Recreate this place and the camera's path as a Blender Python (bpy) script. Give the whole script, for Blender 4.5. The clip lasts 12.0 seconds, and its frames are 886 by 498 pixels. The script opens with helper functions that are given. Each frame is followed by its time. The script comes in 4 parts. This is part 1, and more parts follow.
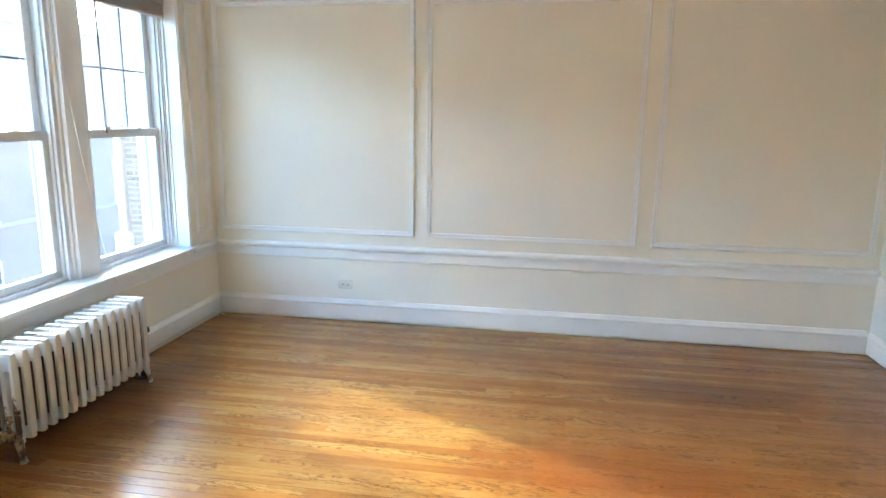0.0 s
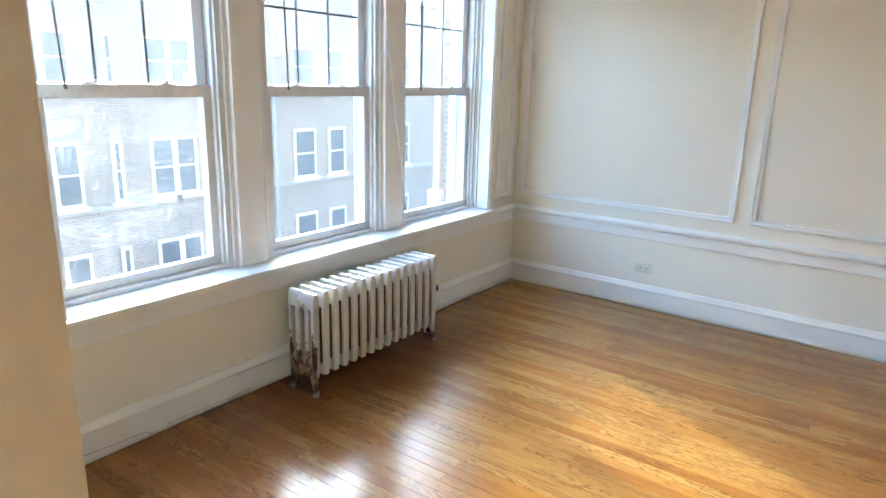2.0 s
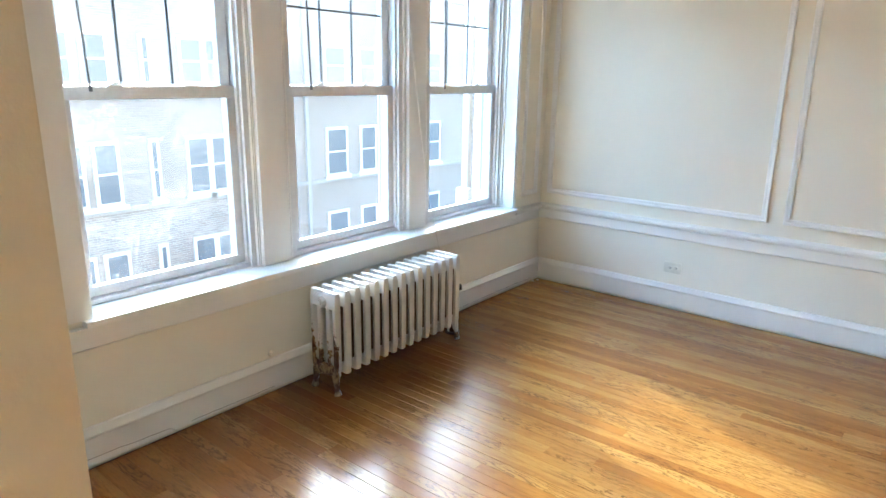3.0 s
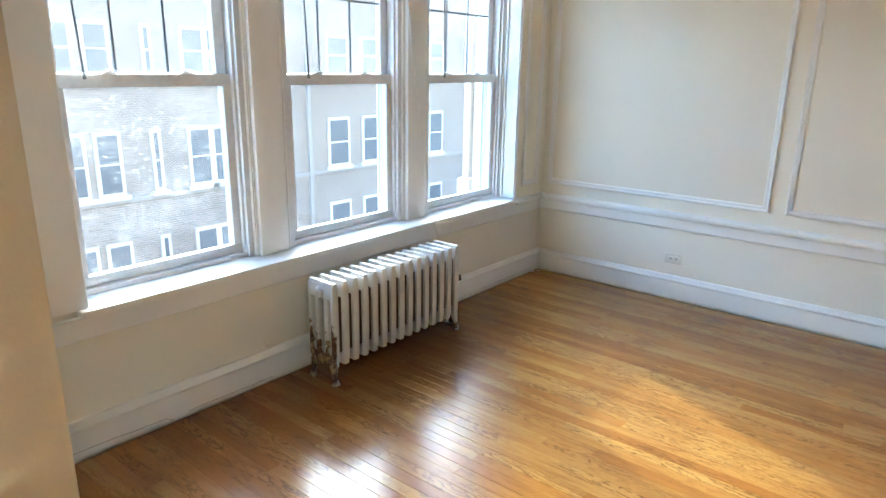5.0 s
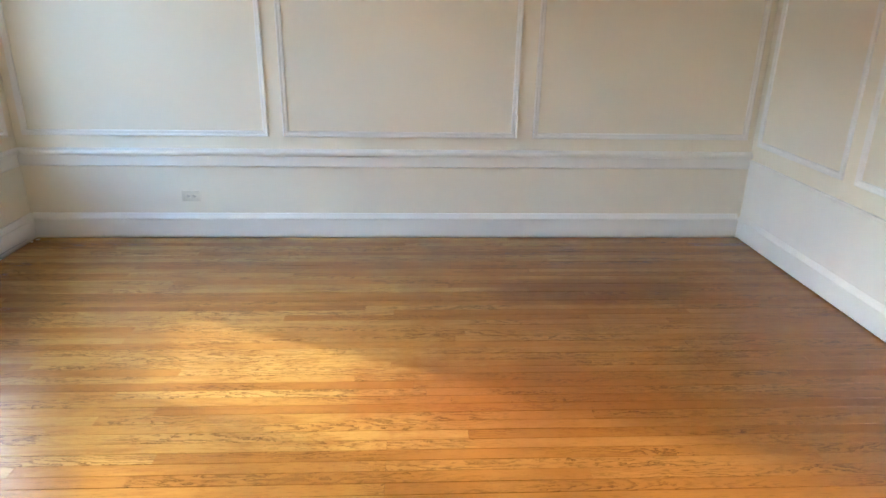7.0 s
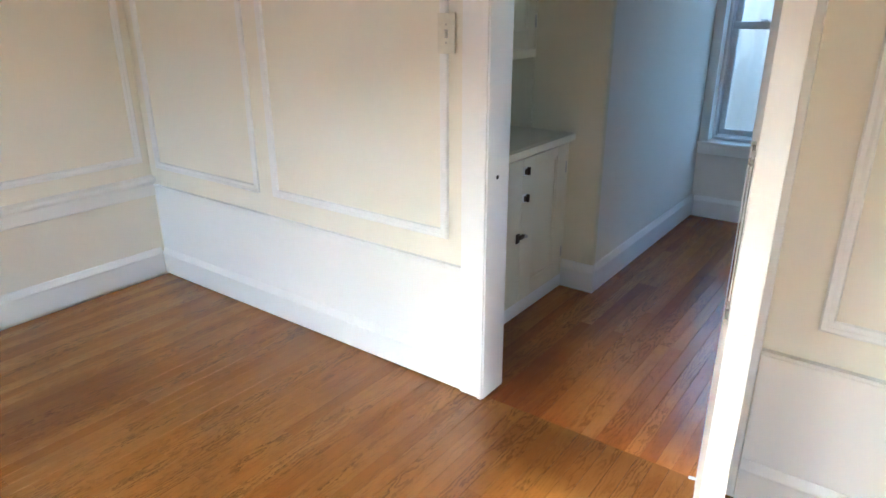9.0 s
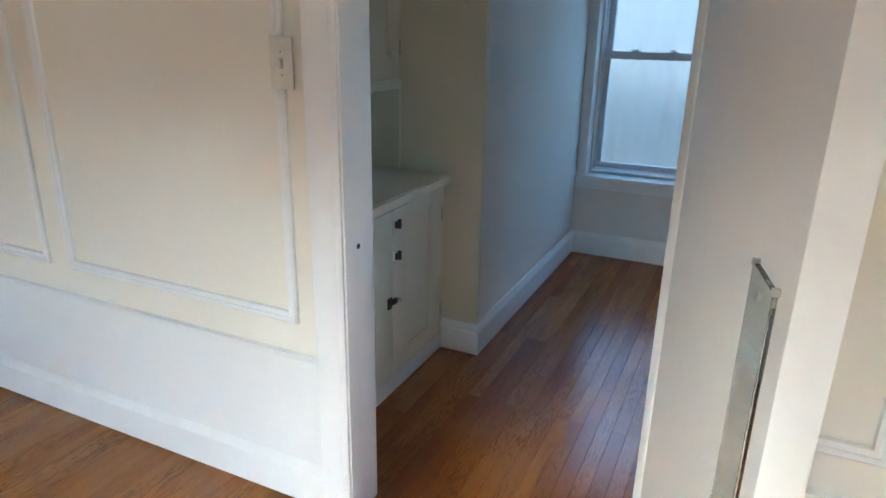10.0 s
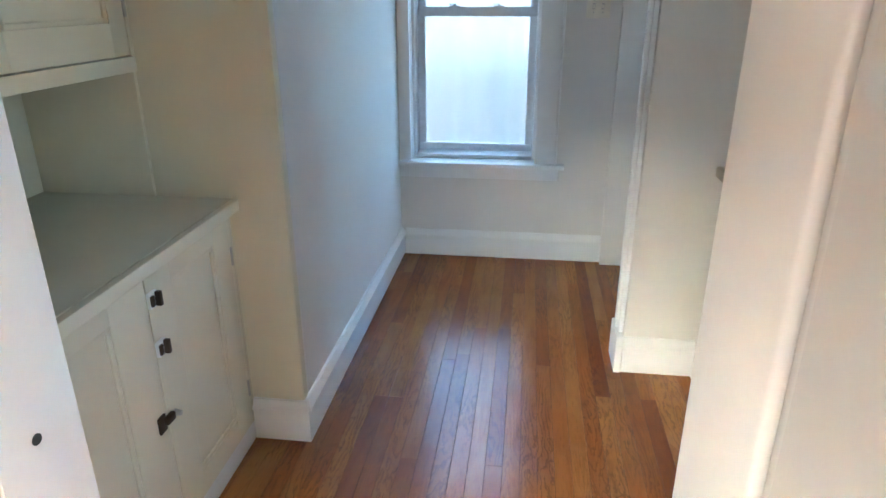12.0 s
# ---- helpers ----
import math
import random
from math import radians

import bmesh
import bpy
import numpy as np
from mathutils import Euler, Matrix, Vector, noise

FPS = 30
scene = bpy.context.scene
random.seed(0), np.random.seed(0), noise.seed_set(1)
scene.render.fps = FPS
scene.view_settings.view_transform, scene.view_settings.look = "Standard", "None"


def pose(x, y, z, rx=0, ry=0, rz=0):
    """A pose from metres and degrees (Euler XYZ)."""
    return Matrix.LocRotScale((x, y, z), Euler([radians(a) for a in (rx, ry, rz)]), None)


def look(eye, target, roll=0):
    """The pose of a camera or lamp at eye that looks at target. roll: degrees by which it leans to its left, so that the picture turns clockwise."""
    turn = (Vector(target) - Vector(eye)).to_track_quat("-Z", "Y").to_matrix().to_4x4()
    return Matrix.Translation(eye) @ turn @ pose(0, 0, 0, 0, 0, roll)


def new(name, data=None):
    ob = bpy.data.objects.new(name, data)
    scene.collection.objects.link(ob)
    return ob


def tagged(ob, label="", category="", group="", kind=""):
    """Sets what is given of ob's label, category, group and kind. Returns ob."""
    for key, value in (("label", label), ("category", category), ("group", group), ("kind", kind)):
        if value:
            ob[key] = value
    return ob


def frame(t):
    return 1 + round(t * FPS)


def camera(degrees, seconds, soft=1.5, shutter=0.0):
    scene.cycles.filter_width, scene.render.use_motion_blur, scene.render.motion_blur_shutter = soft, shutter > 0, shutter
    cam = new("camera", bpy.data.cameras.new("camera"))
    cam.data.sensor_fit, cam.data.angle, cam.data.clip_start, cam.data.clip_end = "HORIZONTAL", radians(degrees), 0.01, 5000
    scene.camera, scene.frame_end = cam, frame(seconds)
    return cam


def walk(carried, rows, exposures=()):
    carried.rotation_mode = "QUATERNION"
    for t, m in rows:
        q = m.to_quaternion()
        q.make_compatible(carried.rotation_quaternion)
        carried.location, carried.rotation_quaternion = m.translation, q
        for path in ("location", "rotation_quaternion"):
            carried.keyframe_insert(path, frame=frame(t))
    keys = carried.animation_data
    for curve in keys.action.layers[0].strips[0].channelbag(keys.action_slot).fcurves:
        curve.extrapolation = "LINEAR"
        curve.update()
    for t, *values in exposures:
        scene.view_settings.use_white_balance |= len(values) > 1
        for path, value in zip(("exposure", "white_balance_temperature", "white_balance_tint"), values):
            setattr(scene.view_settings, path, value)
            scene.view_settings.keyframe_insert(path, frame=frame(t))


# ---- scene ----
cam = camera(68.7, 12.0)
PATH = [
    (0, (2.625, -4.677, 1.564), (2.303, -2.744, 1.167), 0.8),
    (0.5, (2.563, -4.566, 1.539), (2.122, -2.668, 1.086), 0.2),
    (1, (2.455, -4.481, 1.515), (1.872, -2.641, 0.991), 0.1),
    (1.5, (2.46, -4.386, 1.511), (1.535, -2.681, 1.024), 1.5),
    (2, (2.5, -4.315, 1.511), (1.362, -2.749, 1.007), 1.5),
    (2.5, (2.525, -4.281, 1.518), (1.318, -2.77, 1.007), 1.1),
    (4.5, (2.527, -4.249, 1.518), (1.306, -2.753, 0.994), 0.7),
    (5, (2.53, -4.238, 1.509), (1.314, -2.745, 0.968), 0.9),
    (5.5, (2.536, -4.235, 1.514), (1.529, -2.611, 0.925), 0.8),
    (6, (2.51, -4.266, 1.502), (1.943, -2.455, 0.872), -1.0),
    (6.5, (2.494, -4.301, 1.481), (2.275, -2.428, 0.814), -0.1),
    (6.7, (2.507, -4.28, 1.481), (2.42, -2.402, 0.798), 0.5),
    (8.3, (2.735, -3.71, 1.476), (3.702, -2.131, 0.72), 1.0),
    (8.5, (2.786, -3.64, 1.5), (3.929, -2.176, 0.759), 1.0),
    (9, (2.904, -3.49, 1.507), (4.408, -2.375, 0.803), -0.2),
    (9.5, (3.178, -3.37, 1.498), (4.826, -2.449, 0.84), 0.3),
    (10, (3.39, -3.237, 1.505), (5.107, -2.435, 0.866), 1.1),
    (10.5, (3.584, -3.044, 1.494), (5.425, -2.622, 0.836), -3.0),
    (11, (3.755, -2.94, 1.468), (5.606, -2.628, 0.777), -1.4),
    (11.5, (4.033, -2.932, 1.472), (5.877, -2.603, 0.77), -0.5),
    (12, (4.249, -2.893, 1.456), (6.095, -2.653, 0.725), -0.1),
]
EXPOSURES = [(0, 4.60, 5050, -4), (1, 4.52, 5050, -4), (2, 4.44, 5100, -3), (2.5, 4.58, 5100, -3), (4.5, 4.34, 5100, -3), (6.5, 4.36, 5250, -2), (8.5, 4.82, 5250, -2), (9.0, 4.76, 5050, -1), (9.5, 4.60, 4950, -2),
             (10, 4.38, 4900, -2), (10.5, 4.90, 4900, -1), (11, 5.14, 4950, -1), (12, 5.48, 5400, 1)]
SKY, SUN = 0.15, 0.40
walk(cam, [(t, look(eye, target, roll)) for t, eye, target, roll in PATH], EXPOSURES)

# ---- world and sun ----
SUN_AZ, SUN_EL = 25.6, 22.0     # degrees north of west, and above the horizon
world = bpy.data.worlds.new("sky")
world.use_nodes = True
scene.world = world
wn = world.node_tree.nodes
sky = wn.new("ShaderNodeTexSky")
sky.sky_type = "NISHITA"
sky.sun_disc = False
sky.sun_elevation = radians(SUN_EL)
sky.sun_rotation = radians(270 + SUN_AZ)
sky.air_density, sky.dust_density, sky.ozone_density = 1.0, 2.4, 1.0
world.node_tree.links.new(sky.outputs[0], wn["Background"].inputs[0])
wn["Background"].inputs[1].default_value = SKY
sun = new("sun", bpy.data.lights.new("sun", "SUN"))
sun.data.energy, sun.data.angle, sun.data.color = SUN, radians(2.2), (1.0, 0.91, 0.78)
toward = Vector((-math.cos(radians(SUN_AZ)), math.sin(radians(SUN_AZ)), math.tan(radians(SUN_EL))))
sun.matrix_world = look(toward * 30, (0, 0, 0))


# ---- materials ----
def nodes_of(name):
    m = bpy.data.materials.new(name)
    m.use_nodes = True
    t = m.node_tree
    return m, t, t.nodes["Principled BSDF"]


def mix_rgb(t, a, b, fac, kind="MIX"):
    n = t.nodes.new("ShaderNodeMix")
    n.data_type, n.blend_type = "RGBA", kind
    for sock, v in ((n.inputs[0], fac), (n.inputs[6], a), (n.inputs[7], b)):
        if hasattr(v, "is_output"):
            t.links.new(v, sock)
        elif isinstance(v, (int, float)):
            sock.default_value = v
        else:
            sock.default_value = (*v, 1)
    return n.outputs[2]


def coords(t, kind="Object", scale=(1, 1, 1), shift=None):
    tc = t.nodes.new("ShaderNodeTexCoord")
    mp = t.nodes.new("ShaderNodeMapping")
    mp.inputs["Scale"].default_value = scale
    t.links.new(tc.outputs[kind], mp.inputs["Vector"])
    if shift is not None:
        t.links.new(shift, mp.inputs["Location"])
    return mp.outputs[0]


def noise_at(t, vec, scale, detail=4, rough=0.55, dist=0.0):
    n = t.nodes.new("ShaderNodeTexNoise")
    n.inputs["Scale"].default_value, n.inputs["Detail"].default_value = scale, detail
    n.inputs["Roughness"].default_value, n.inputs["Distortion"].default_value = rough, dist
    t.links.new(vec, n.inputs["Vector"])
    return n.outputs["Fac"]


def ramp(t, fac, a, b, ca=(0, 0, 0), cb=(1, 1, 1)):
    r = t.nodes.new("ShaderNodeValToRGB")
    e = r.color_ramp.elements
    e[0].position, e[1].position = a, b
    e[0].color, e[1].color = (*ca, 1), (*cb, 1)
    t.links.new(fac, r.inputs[0])
    return r.outputs[0]


def bump(t, bsdf, height, strength, distance=0.004):
    b = t.nodes.new("ShaderNodeBump")
    b.inputs["Strength"].default_value, b.inputs["Distance"].default_value = strength, distance
    t.links.new(height, b.inputs["Height"])
    t.links.new(b.outputs[0], bsdf.inputs["Normal"])


def painted(name, base, rough, spread=0.05, grain=60, relief=0.15, grime=0.0):
    """Brush- or roller-laid paint: broad tone drift, fine relief, a little uneven gloss."""
    m, t, bsdf = nodes_of(name)
    v = coords(t, "Object")
    broad = noise_at(t, v, 1.7, 3)
    fine = noise_at(t, v, grain, 4)
    dark = tuple(c * (1 - spread * 2) for c in base)
    lite = tuple(min(1, c * (1 + spread)) for c in base)
    col = mix_rgb(t, dark, lite, broad)
    if grime:
        spots = ramp(t, noise_at(t, v, 9, 6, 0.7), 0.66, 0.80)
        n = t.nodes.new("ShaderNodeMath")
        n.operation = "MULTIPLY"
        n.inputs[1].default_value = grime
        t.links.new(spots, n.inputs[0])
        col = mix_rgb(t, col, (0.30, 0.24, 0.17), n.outputs[0])
    t.links.new(col, bsdf.inputs["Base Color"])
    r = t.nodes.new("ShaderNodeMapRange")
    r.inputs[3].default_value, r.inputs[4].default_value = rough - 0.08, rough + 0.08
    t.links.new(fine, r.inputs[0])
    t.links.new(r.outputs[0], bsdf.inputs["Roughness"])
    bump(t, bsdf, fine, relief)
    return m


def plain(name, base, rough=0.5, metal=0.0):
    m, t, bsdf = nodes_of(name)
    v = coords(t)
    col = mix_rgb(t, tuple(c * 0.82 for c in base), tuple(min(1, c * 1.08) for c in base), noise_at(t, v, 35, 4))
    t.links.new(col, bsdf.inputs["Base Color"])
    bsdf.inputs["Roughness"].default_value, bsdf.inputs["Metallic"].default_value = rough, metal
    return m


def stain_shade_mask(t, centre, radii, soft=0.5):
    """1 inside a ragged oval patch on the floor, 0 outside; centre and radii in metres."""
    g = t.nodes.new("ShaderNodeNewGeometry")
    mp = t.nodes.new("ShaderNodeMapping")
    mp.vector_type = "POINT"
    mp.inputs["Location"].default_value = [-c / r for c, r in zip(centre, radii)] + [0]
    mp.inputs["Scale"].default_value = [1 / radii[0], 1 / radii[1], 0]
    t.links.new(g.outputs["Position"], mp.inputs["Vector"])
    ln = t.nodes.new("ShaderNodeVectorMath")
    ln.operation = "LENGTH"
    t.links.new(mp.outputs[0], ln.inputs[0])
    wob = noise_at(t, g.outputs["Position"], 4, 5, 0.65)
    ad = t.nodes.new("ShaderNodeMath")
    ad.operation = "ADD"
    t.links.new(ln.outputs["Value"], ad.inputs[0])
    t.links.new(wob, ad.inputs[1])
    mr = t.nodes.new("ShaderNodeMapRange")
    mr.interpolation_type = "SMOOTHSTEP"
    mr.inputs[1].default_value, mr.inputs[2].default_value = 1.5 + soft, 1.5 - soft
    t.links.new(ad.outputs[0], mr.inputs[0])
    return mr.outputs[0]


def oak(name, dark, mid, lite, rough, stains_and_shade=(), vary=0.75, fine=0.42):
    """Varnished oak strip: tone by board, long grain, dark pores and cathedral figure."""
    m, t, bsdf = nodes_of(name)
    info = t.nodes.new("ShaderNodeObjectInfo")
    isl = t.nodes.new("ShaderNodeNewGeometry")
    rnd = t.nodes.new("ShaderNodeMath")
    rnd.operation = "ADD"
    t.links.new(info.outputs["Random"], rnd.inputs[0])
    t.links.new(isl.outputs["Random Per Island"], rnd.inputs[1])
    fr = t.nodes.new("ShaderNodeMath")
    fr.operation = "FRACT"
    t.links.new(rnd.outputs[0], fr.inputs[0])
    sh = t.nodes.new("ShaderNodeMath")
    sh.operation = "MULTIPLY"
    sh.inputs[1].default_value = 37.0
    t.links.new(fr.outputs[0], sh.inputs[0])
    long_v = coords(t, "Object", (2.2, 17, 6), sh.outputs[0])
    fleck_v = coords(t, "Object", (24, 230, 60), sh.outputs[0])
    ring_v = coords(t, "Object", (1.5, 13, 2), sh.outputs[0])
    place = t.nodes.new("ShaderNodeNewGeometry")
    figure = noise_at(t, long_v, 1.3, 5, 0.62, 0.9)
    pores = noise_at(t, fleck_v, 1.0, 3, 0.6, 0.2)
    board = mix_rgb(t, mid, lite, ramp(t, fr.outputs[0], 0.15, 0.95))
    board = mix_rgb(t, board, dark, ramp(t, fr.outputs[0], 0.0, 0.35, (vary, vary, vary), (0, 0, 0)))
    col = mix_rgb(t, board, dark, ramp(t, figure, 0.44, 0.80, (0, 0, 0), (0.60, 0.60, 0.60)))
    for centre, radii, tone, amount in stains_and_shade:
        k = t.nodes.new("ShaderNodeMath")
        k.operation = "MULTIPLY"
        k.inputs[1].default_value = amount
        t.links.new(stain_shade_mask(t, centre, radii), k.inputs[0])
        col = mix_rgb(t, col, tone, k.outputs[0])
    ovals = t.nodes.new("ShaderNodeTexVoronoi")          # cathedral growth rings: nested long ovals with ragged edges
    ovals.feature = "F1"
    ovals.inputs["Scale"].default_value = 1.0
    t.links.new(ring_v, ovals.inputs["Vector"])
    rag = t.nodes.new("ShaderNodeMath")
    rag.operation = "MULTIPLY_ADD"
    rag.inputs[1].default_value = 0.55
    t.links.new(noise_at(t, coords(t, "Object", (9, 30, 9), sh.outputs[0]), 1.0, 4, 0.65), rag.inputs[0])
    t.links.new(ovals.outputs["Distance"], rag.inputs[2])
    many = t.nodes.new("ShaderNodeMath")
    many.operation = "MULTIPLY"
    many.inputs[1].default_value = 7.0
    t.links.new(rag.outputs[0], many.inputs[0])
    saw = t.nodes.new("ShaderNodeMath")
    saw.operation = "FRACT"
    t.links.new(many.outputs[0], saw.inputs[0])
    lines = t.nodes.new("ShaderNodeMath")                # only where the figure is open
    lines.operation = "MULTIPLY"
    t.links.new(ramp(t, saw.outputs[0], 0.55, 0.98, (0, 0, 0), (fine * 1.6, fine * 1.6, fine * 1.6)), lines.inputs[0])
    t.links.new(ramp(t, noise_at(t, coords(t, "Object", (1.3, 5, 2), sh.outputs[0]), 1.0, 2, 0.5), 0.44, 0.60), lines.inputs[1])
    col = mix_rgb(t, col, tuple(c * 0.40 for c in dark), lines.outputs[0])
    col = mix_rgb(t, col, tuple(c * 0.50 for c in dark), ramp(t, pores, 0.56, 0.72, (0, 0, 0), (fine * 0.9, fine * 0.9, fine * 0.9)))
    wear = ramp(t, noise_at(t, place.outputs["Position"], 2.2, 5, 0.65), 0.50, 0.74, (0, 0, 0), (0.35, 0.35, 0.35))
    col = mix_rgb(t, col, tuple(c * 0.95 for c in dark), wear)
    t.links.new(col, bsdf.inputs["Base Color"])
    g = t.nodes.new("ShaderNodeNewGeometry")
    worn = noise_at(t, g.outputs["Position"], 1.3, 3, 0.5)
    r = t.nodes.new("ShaderNodeMapRange")
    r.inputs[3].default_value, r.inputs[4].default_value = rough - 0.07, rough + 0.10
    t.links.new(worn, r.inputs[0])
    t.links.new(r.outputs[0], bsdf.inputs["Roughness"])
    bsdf.inputs["Specular IOR Level"].default_value = 0.50
    bump(t, bsdf, pores, 0.12, 0.001)
    return m


def brick_wall(name, a, b, mortar):
    m, t, bsdf = nodes_of(name)
    v = coords(t, "Object")
    comb = t.nodes.new("ShaderNodeSeparateXYZ")
    t.links.new(v, comb.inputs[0])
    uv = t.nodes.new("ShaderNodeCombineXYZ")
    add = t.nodes.new("ShaderNodeMath")
    t.links.new(comb.outputs[0], add.inputs[0])
    t.links.new(comb.outputs[1], add.inputs[1])
    t.links.new(add.outputs[0], uv.inputs[0])
    t.links.new(comb.outputs[2], uv.inputs[1])
    bt = t.nodes.new("ShaderNodeTexBrick")
    bt.inputs["Scale"].default_value = 1.0
    bt.inputs["Brick Width"].default_value, bt.inputs["Row Height"].default_value = 0.21, 0.068
    bt.inputs["Mortar Size"].default_value = 0.008
    for k, c in (("Color1", a), ("Color2", b), ("Mortar", mortar)):
        bt.inputs[k].default_value = (*c, 1)
    t.links.new(uv.outputs[0], bt.inputs["Vector"])
    col = mix_rgb(t, bt.outputs["Color"], tuple(c * 0.5 for c in a), ramp(t, noise_at(t, v, 0.6, 5), 0.5, 0.8, (0, 0, 0), (0.4, 0.4, 0.4)))
    t.links.new(col, bsdf.inputs["Base Color"])
    bsdf.inputs["Roughness"].default_value = 0.85
    return m


def clear_glass(name, tint=(1, 1, 1), rough=0.0):
    m, t, bsdf = nodes_of(name)
    bsdf.inputs["Base Color"].default_value = (*tint, 1)
    bsdf.inputs["Transmission Weight"].default_value = 1.0
    bsdf.inputs["Roughness"].default_value = rough
    bsdf.inputs["IOR"].default_value = 1.45
    return m


def thin_pane(name, dirt=0.0, dust=0.006):
    """Thin window glass: clear, glossy at a slant, with specks of dried rain that catch the daylight."""
    m, t, bsdf = nodes_of(name)
    clear = t.nodes.new("ShaderNodeBsdfTransparent")
    gloss = t.nodes.new("ShaderNodeBsdfGlossy")
    gloss.inputs["Roughness"].default_value = 0.0
    lw = t.nodes.new("ShaderNodeLayerWeight")
    lw.inputs["Blend"].default_value = 0.5
    power = t.nodes.new("ShaderNodeMath")
    power.operation = "POWER"
    power.inputs[1].default_value = 4.0
    t.links.new(lw.outputs["Facing"], power.inputs[0])
    fres = t.nodes.new("ShaderNodeMath")
    fres.operation = "MULTIPLY_ADD"
    fres.inputs[1].default_value, fres.inputs[2].default_value = 0.55, 0.035
    t.links.new(power.outputs[0], fres.inputs[0])
    mix = t.nodes.new("ShaderNodeMixShader")
    t.links.new(fres.outputs[0], mix.inputs[0])
    t.links.new(clear.outputs[0], mix.inputs[1])
    t.links.new(gloss.outputs[0], mix.inputs[2])
    if dirt:
        film = t.nodes.new("ShaderNodeBsdfTranslucent")
        film.inputs["Color"].default_value = (0.9, 0.9, 0.9, 1)
        spots = ramp(t, noise_at(t, coords(t, "Object", (26, 40, 150)), 1.0, 4, 0.7, 0.3), 0.56, 0.66, (0.05, 0.05, 0.05), (0.8, 0.8, 0.8))
        patch = ramp(t, noise_at(t, coords(t, "Object", (1, 1.6, 2.6)), 1.2, 3), 0.35, 0.62, (0, 0, 0), (dirt, dirt, dirt))
        k = t.nodes.new("ShaderNodeMath")
        k.operation = "MULTIPLY_ADD"
        k.inputs[2].default_value = dust
        t.links.new(spots, k.inputs[0])
        t.links.new(patch, k.inputs[1])
        over = t.nodes.new("ShaderNodeMixShader")
        t.links.new(k.outputs[0], over.inputs[0])
        t.links.new(mix.outputs[0], over.inputs[1])
        t.links.new(film.outputs[0], over.inputs[2])
        mix = over
    t.links.new(mix.outputs[0], t.nodes["Material Output"].inputs["Surface"])
    t.nodes.remove(bsdf)
    return m


def frosted_glass():
    m, t, bsdf = nodes_of("rippled_frosted_glass")
    bsdf.inputs["Base Color"].default_value = (1.0, 0.94, 0.85, 1)
    bsdf.inputs["Transmission Weight"].default_value = 1.0
    bsdf.inputs["Roughness"].default_value = 0.42
    w = t.nodes.new("ShaderNodeTexWave")
    w.bands_direction = "Y"
    w.inputs["Scale"].default_value, w.inputs["Distortion"].default_value = 1.7, 1.3
    w.inputs["Detail Scale"].default_value = 0.4
    t.links.new(coords(t, "Object", (1, 1, 0.06)), w.inputs["Vector"])
    bump(t, bsdf, w.outputs["Fac"], 1.0, 0.03)
    return m


def chipped_paint():
    """White radiator paint, flaked to rust and bare primer low on the ends."""
    m, t, bsdf = nodes_of("chipped_radiator_paint")
    v = coords(t, "Object")
    sep = t.nodes.new("ShaderNodeSeparateXYZ")
    g = t.nodes.new("ShaderNodeNewGeometry")
    t.links.new(g.outputs["Position"], sep.inputs[0])
    mr = t.nodes.new("ShaderNodeMapRange")                         # 1 at the flaked end section
    mr.inputs[1].default_value, mr.inputs[2].default_value = -2.30, -2.345
    t.links.new(sep.outputs[1], mr.inputs[0])
    low = t.nodes.new("ShaderNodeMapRange")
    low.inputs[1].default_value, low.inputs[2].default_value = 0.46, 0.14
    t.links.new(sep.outputs[2], low.inputs[0])
    mul = t.nodes.new("ShaderNodeMath")
    mul.operation = "MULTIPLY"
    t.links.new(mr.outputs[0], mul.inputs[0])
    t.links.new(low.outputs[0], mul.inputs[1])
    foot = t.nodes.new("ShaderNodeMapRange")
    foot.inputs[1].default_value, foot.inputs[2].default_value = 0.10, 0.04
    foot.inputs[4].default_value = 0.62
    t.links.new(sep.outputs[2], foot.inputs[0])
    mx = t.nodes.new("ShaderNodeMath")
    mx.operation = "MAXIMUM"
    t.links.new(mul.outputs[0], mx.inputs[0])
    t.links.new(foot.outputs[0], mx.inputs[1])
    n1 = noise_at(t, g.outputs["Position"], 22, 8, 0.75)
    ad = t.nodes.new("ShaderNodeMath")
    ad.operation = "MULTIPLY_ADD"
    ad.inputs[1].default_value = 2.2
    t.links.new(n1, ad.inputs[0])
    t.links.new(mx.outputs[0], ad.inputs[2])
    mr2 = t.nodes.new("ShaderNodeMapRange")
    mr2.inputs[1].default_value, mr2.inputs[2].default_value = 1.66, 1.74
    t.links.new(ad.outputs[0], mr2.inputs[0])
    chip = mr2.outputs[0]
    rust = mix_rgb(t, (0.07, 0.030, 0.014), (0.40, 0.27, 0.14), ramp(t, noise_at(t, g.outputs["Position"], 30, 5, 0.7), 0.46, 0.62))
    white = mix_rgb(t, (0.52, 0.50, 0.46), (0.72, 0.70, 0.66), noise_at(t, g.outputs["Position"], 7, 5))
    t.links.new(mix_rgb(t, white, rust, chip), bsdf.inputs["Base Color"])
    t.links.new(ramp(t, chip, 0, 1, (0.34, 0.34, 0.34), (0.85, 0.85, 0.85)), bsdf.inputs["Roughness"])
    bump(t, bsdf, chip, 0.5, -0.002)
    return m


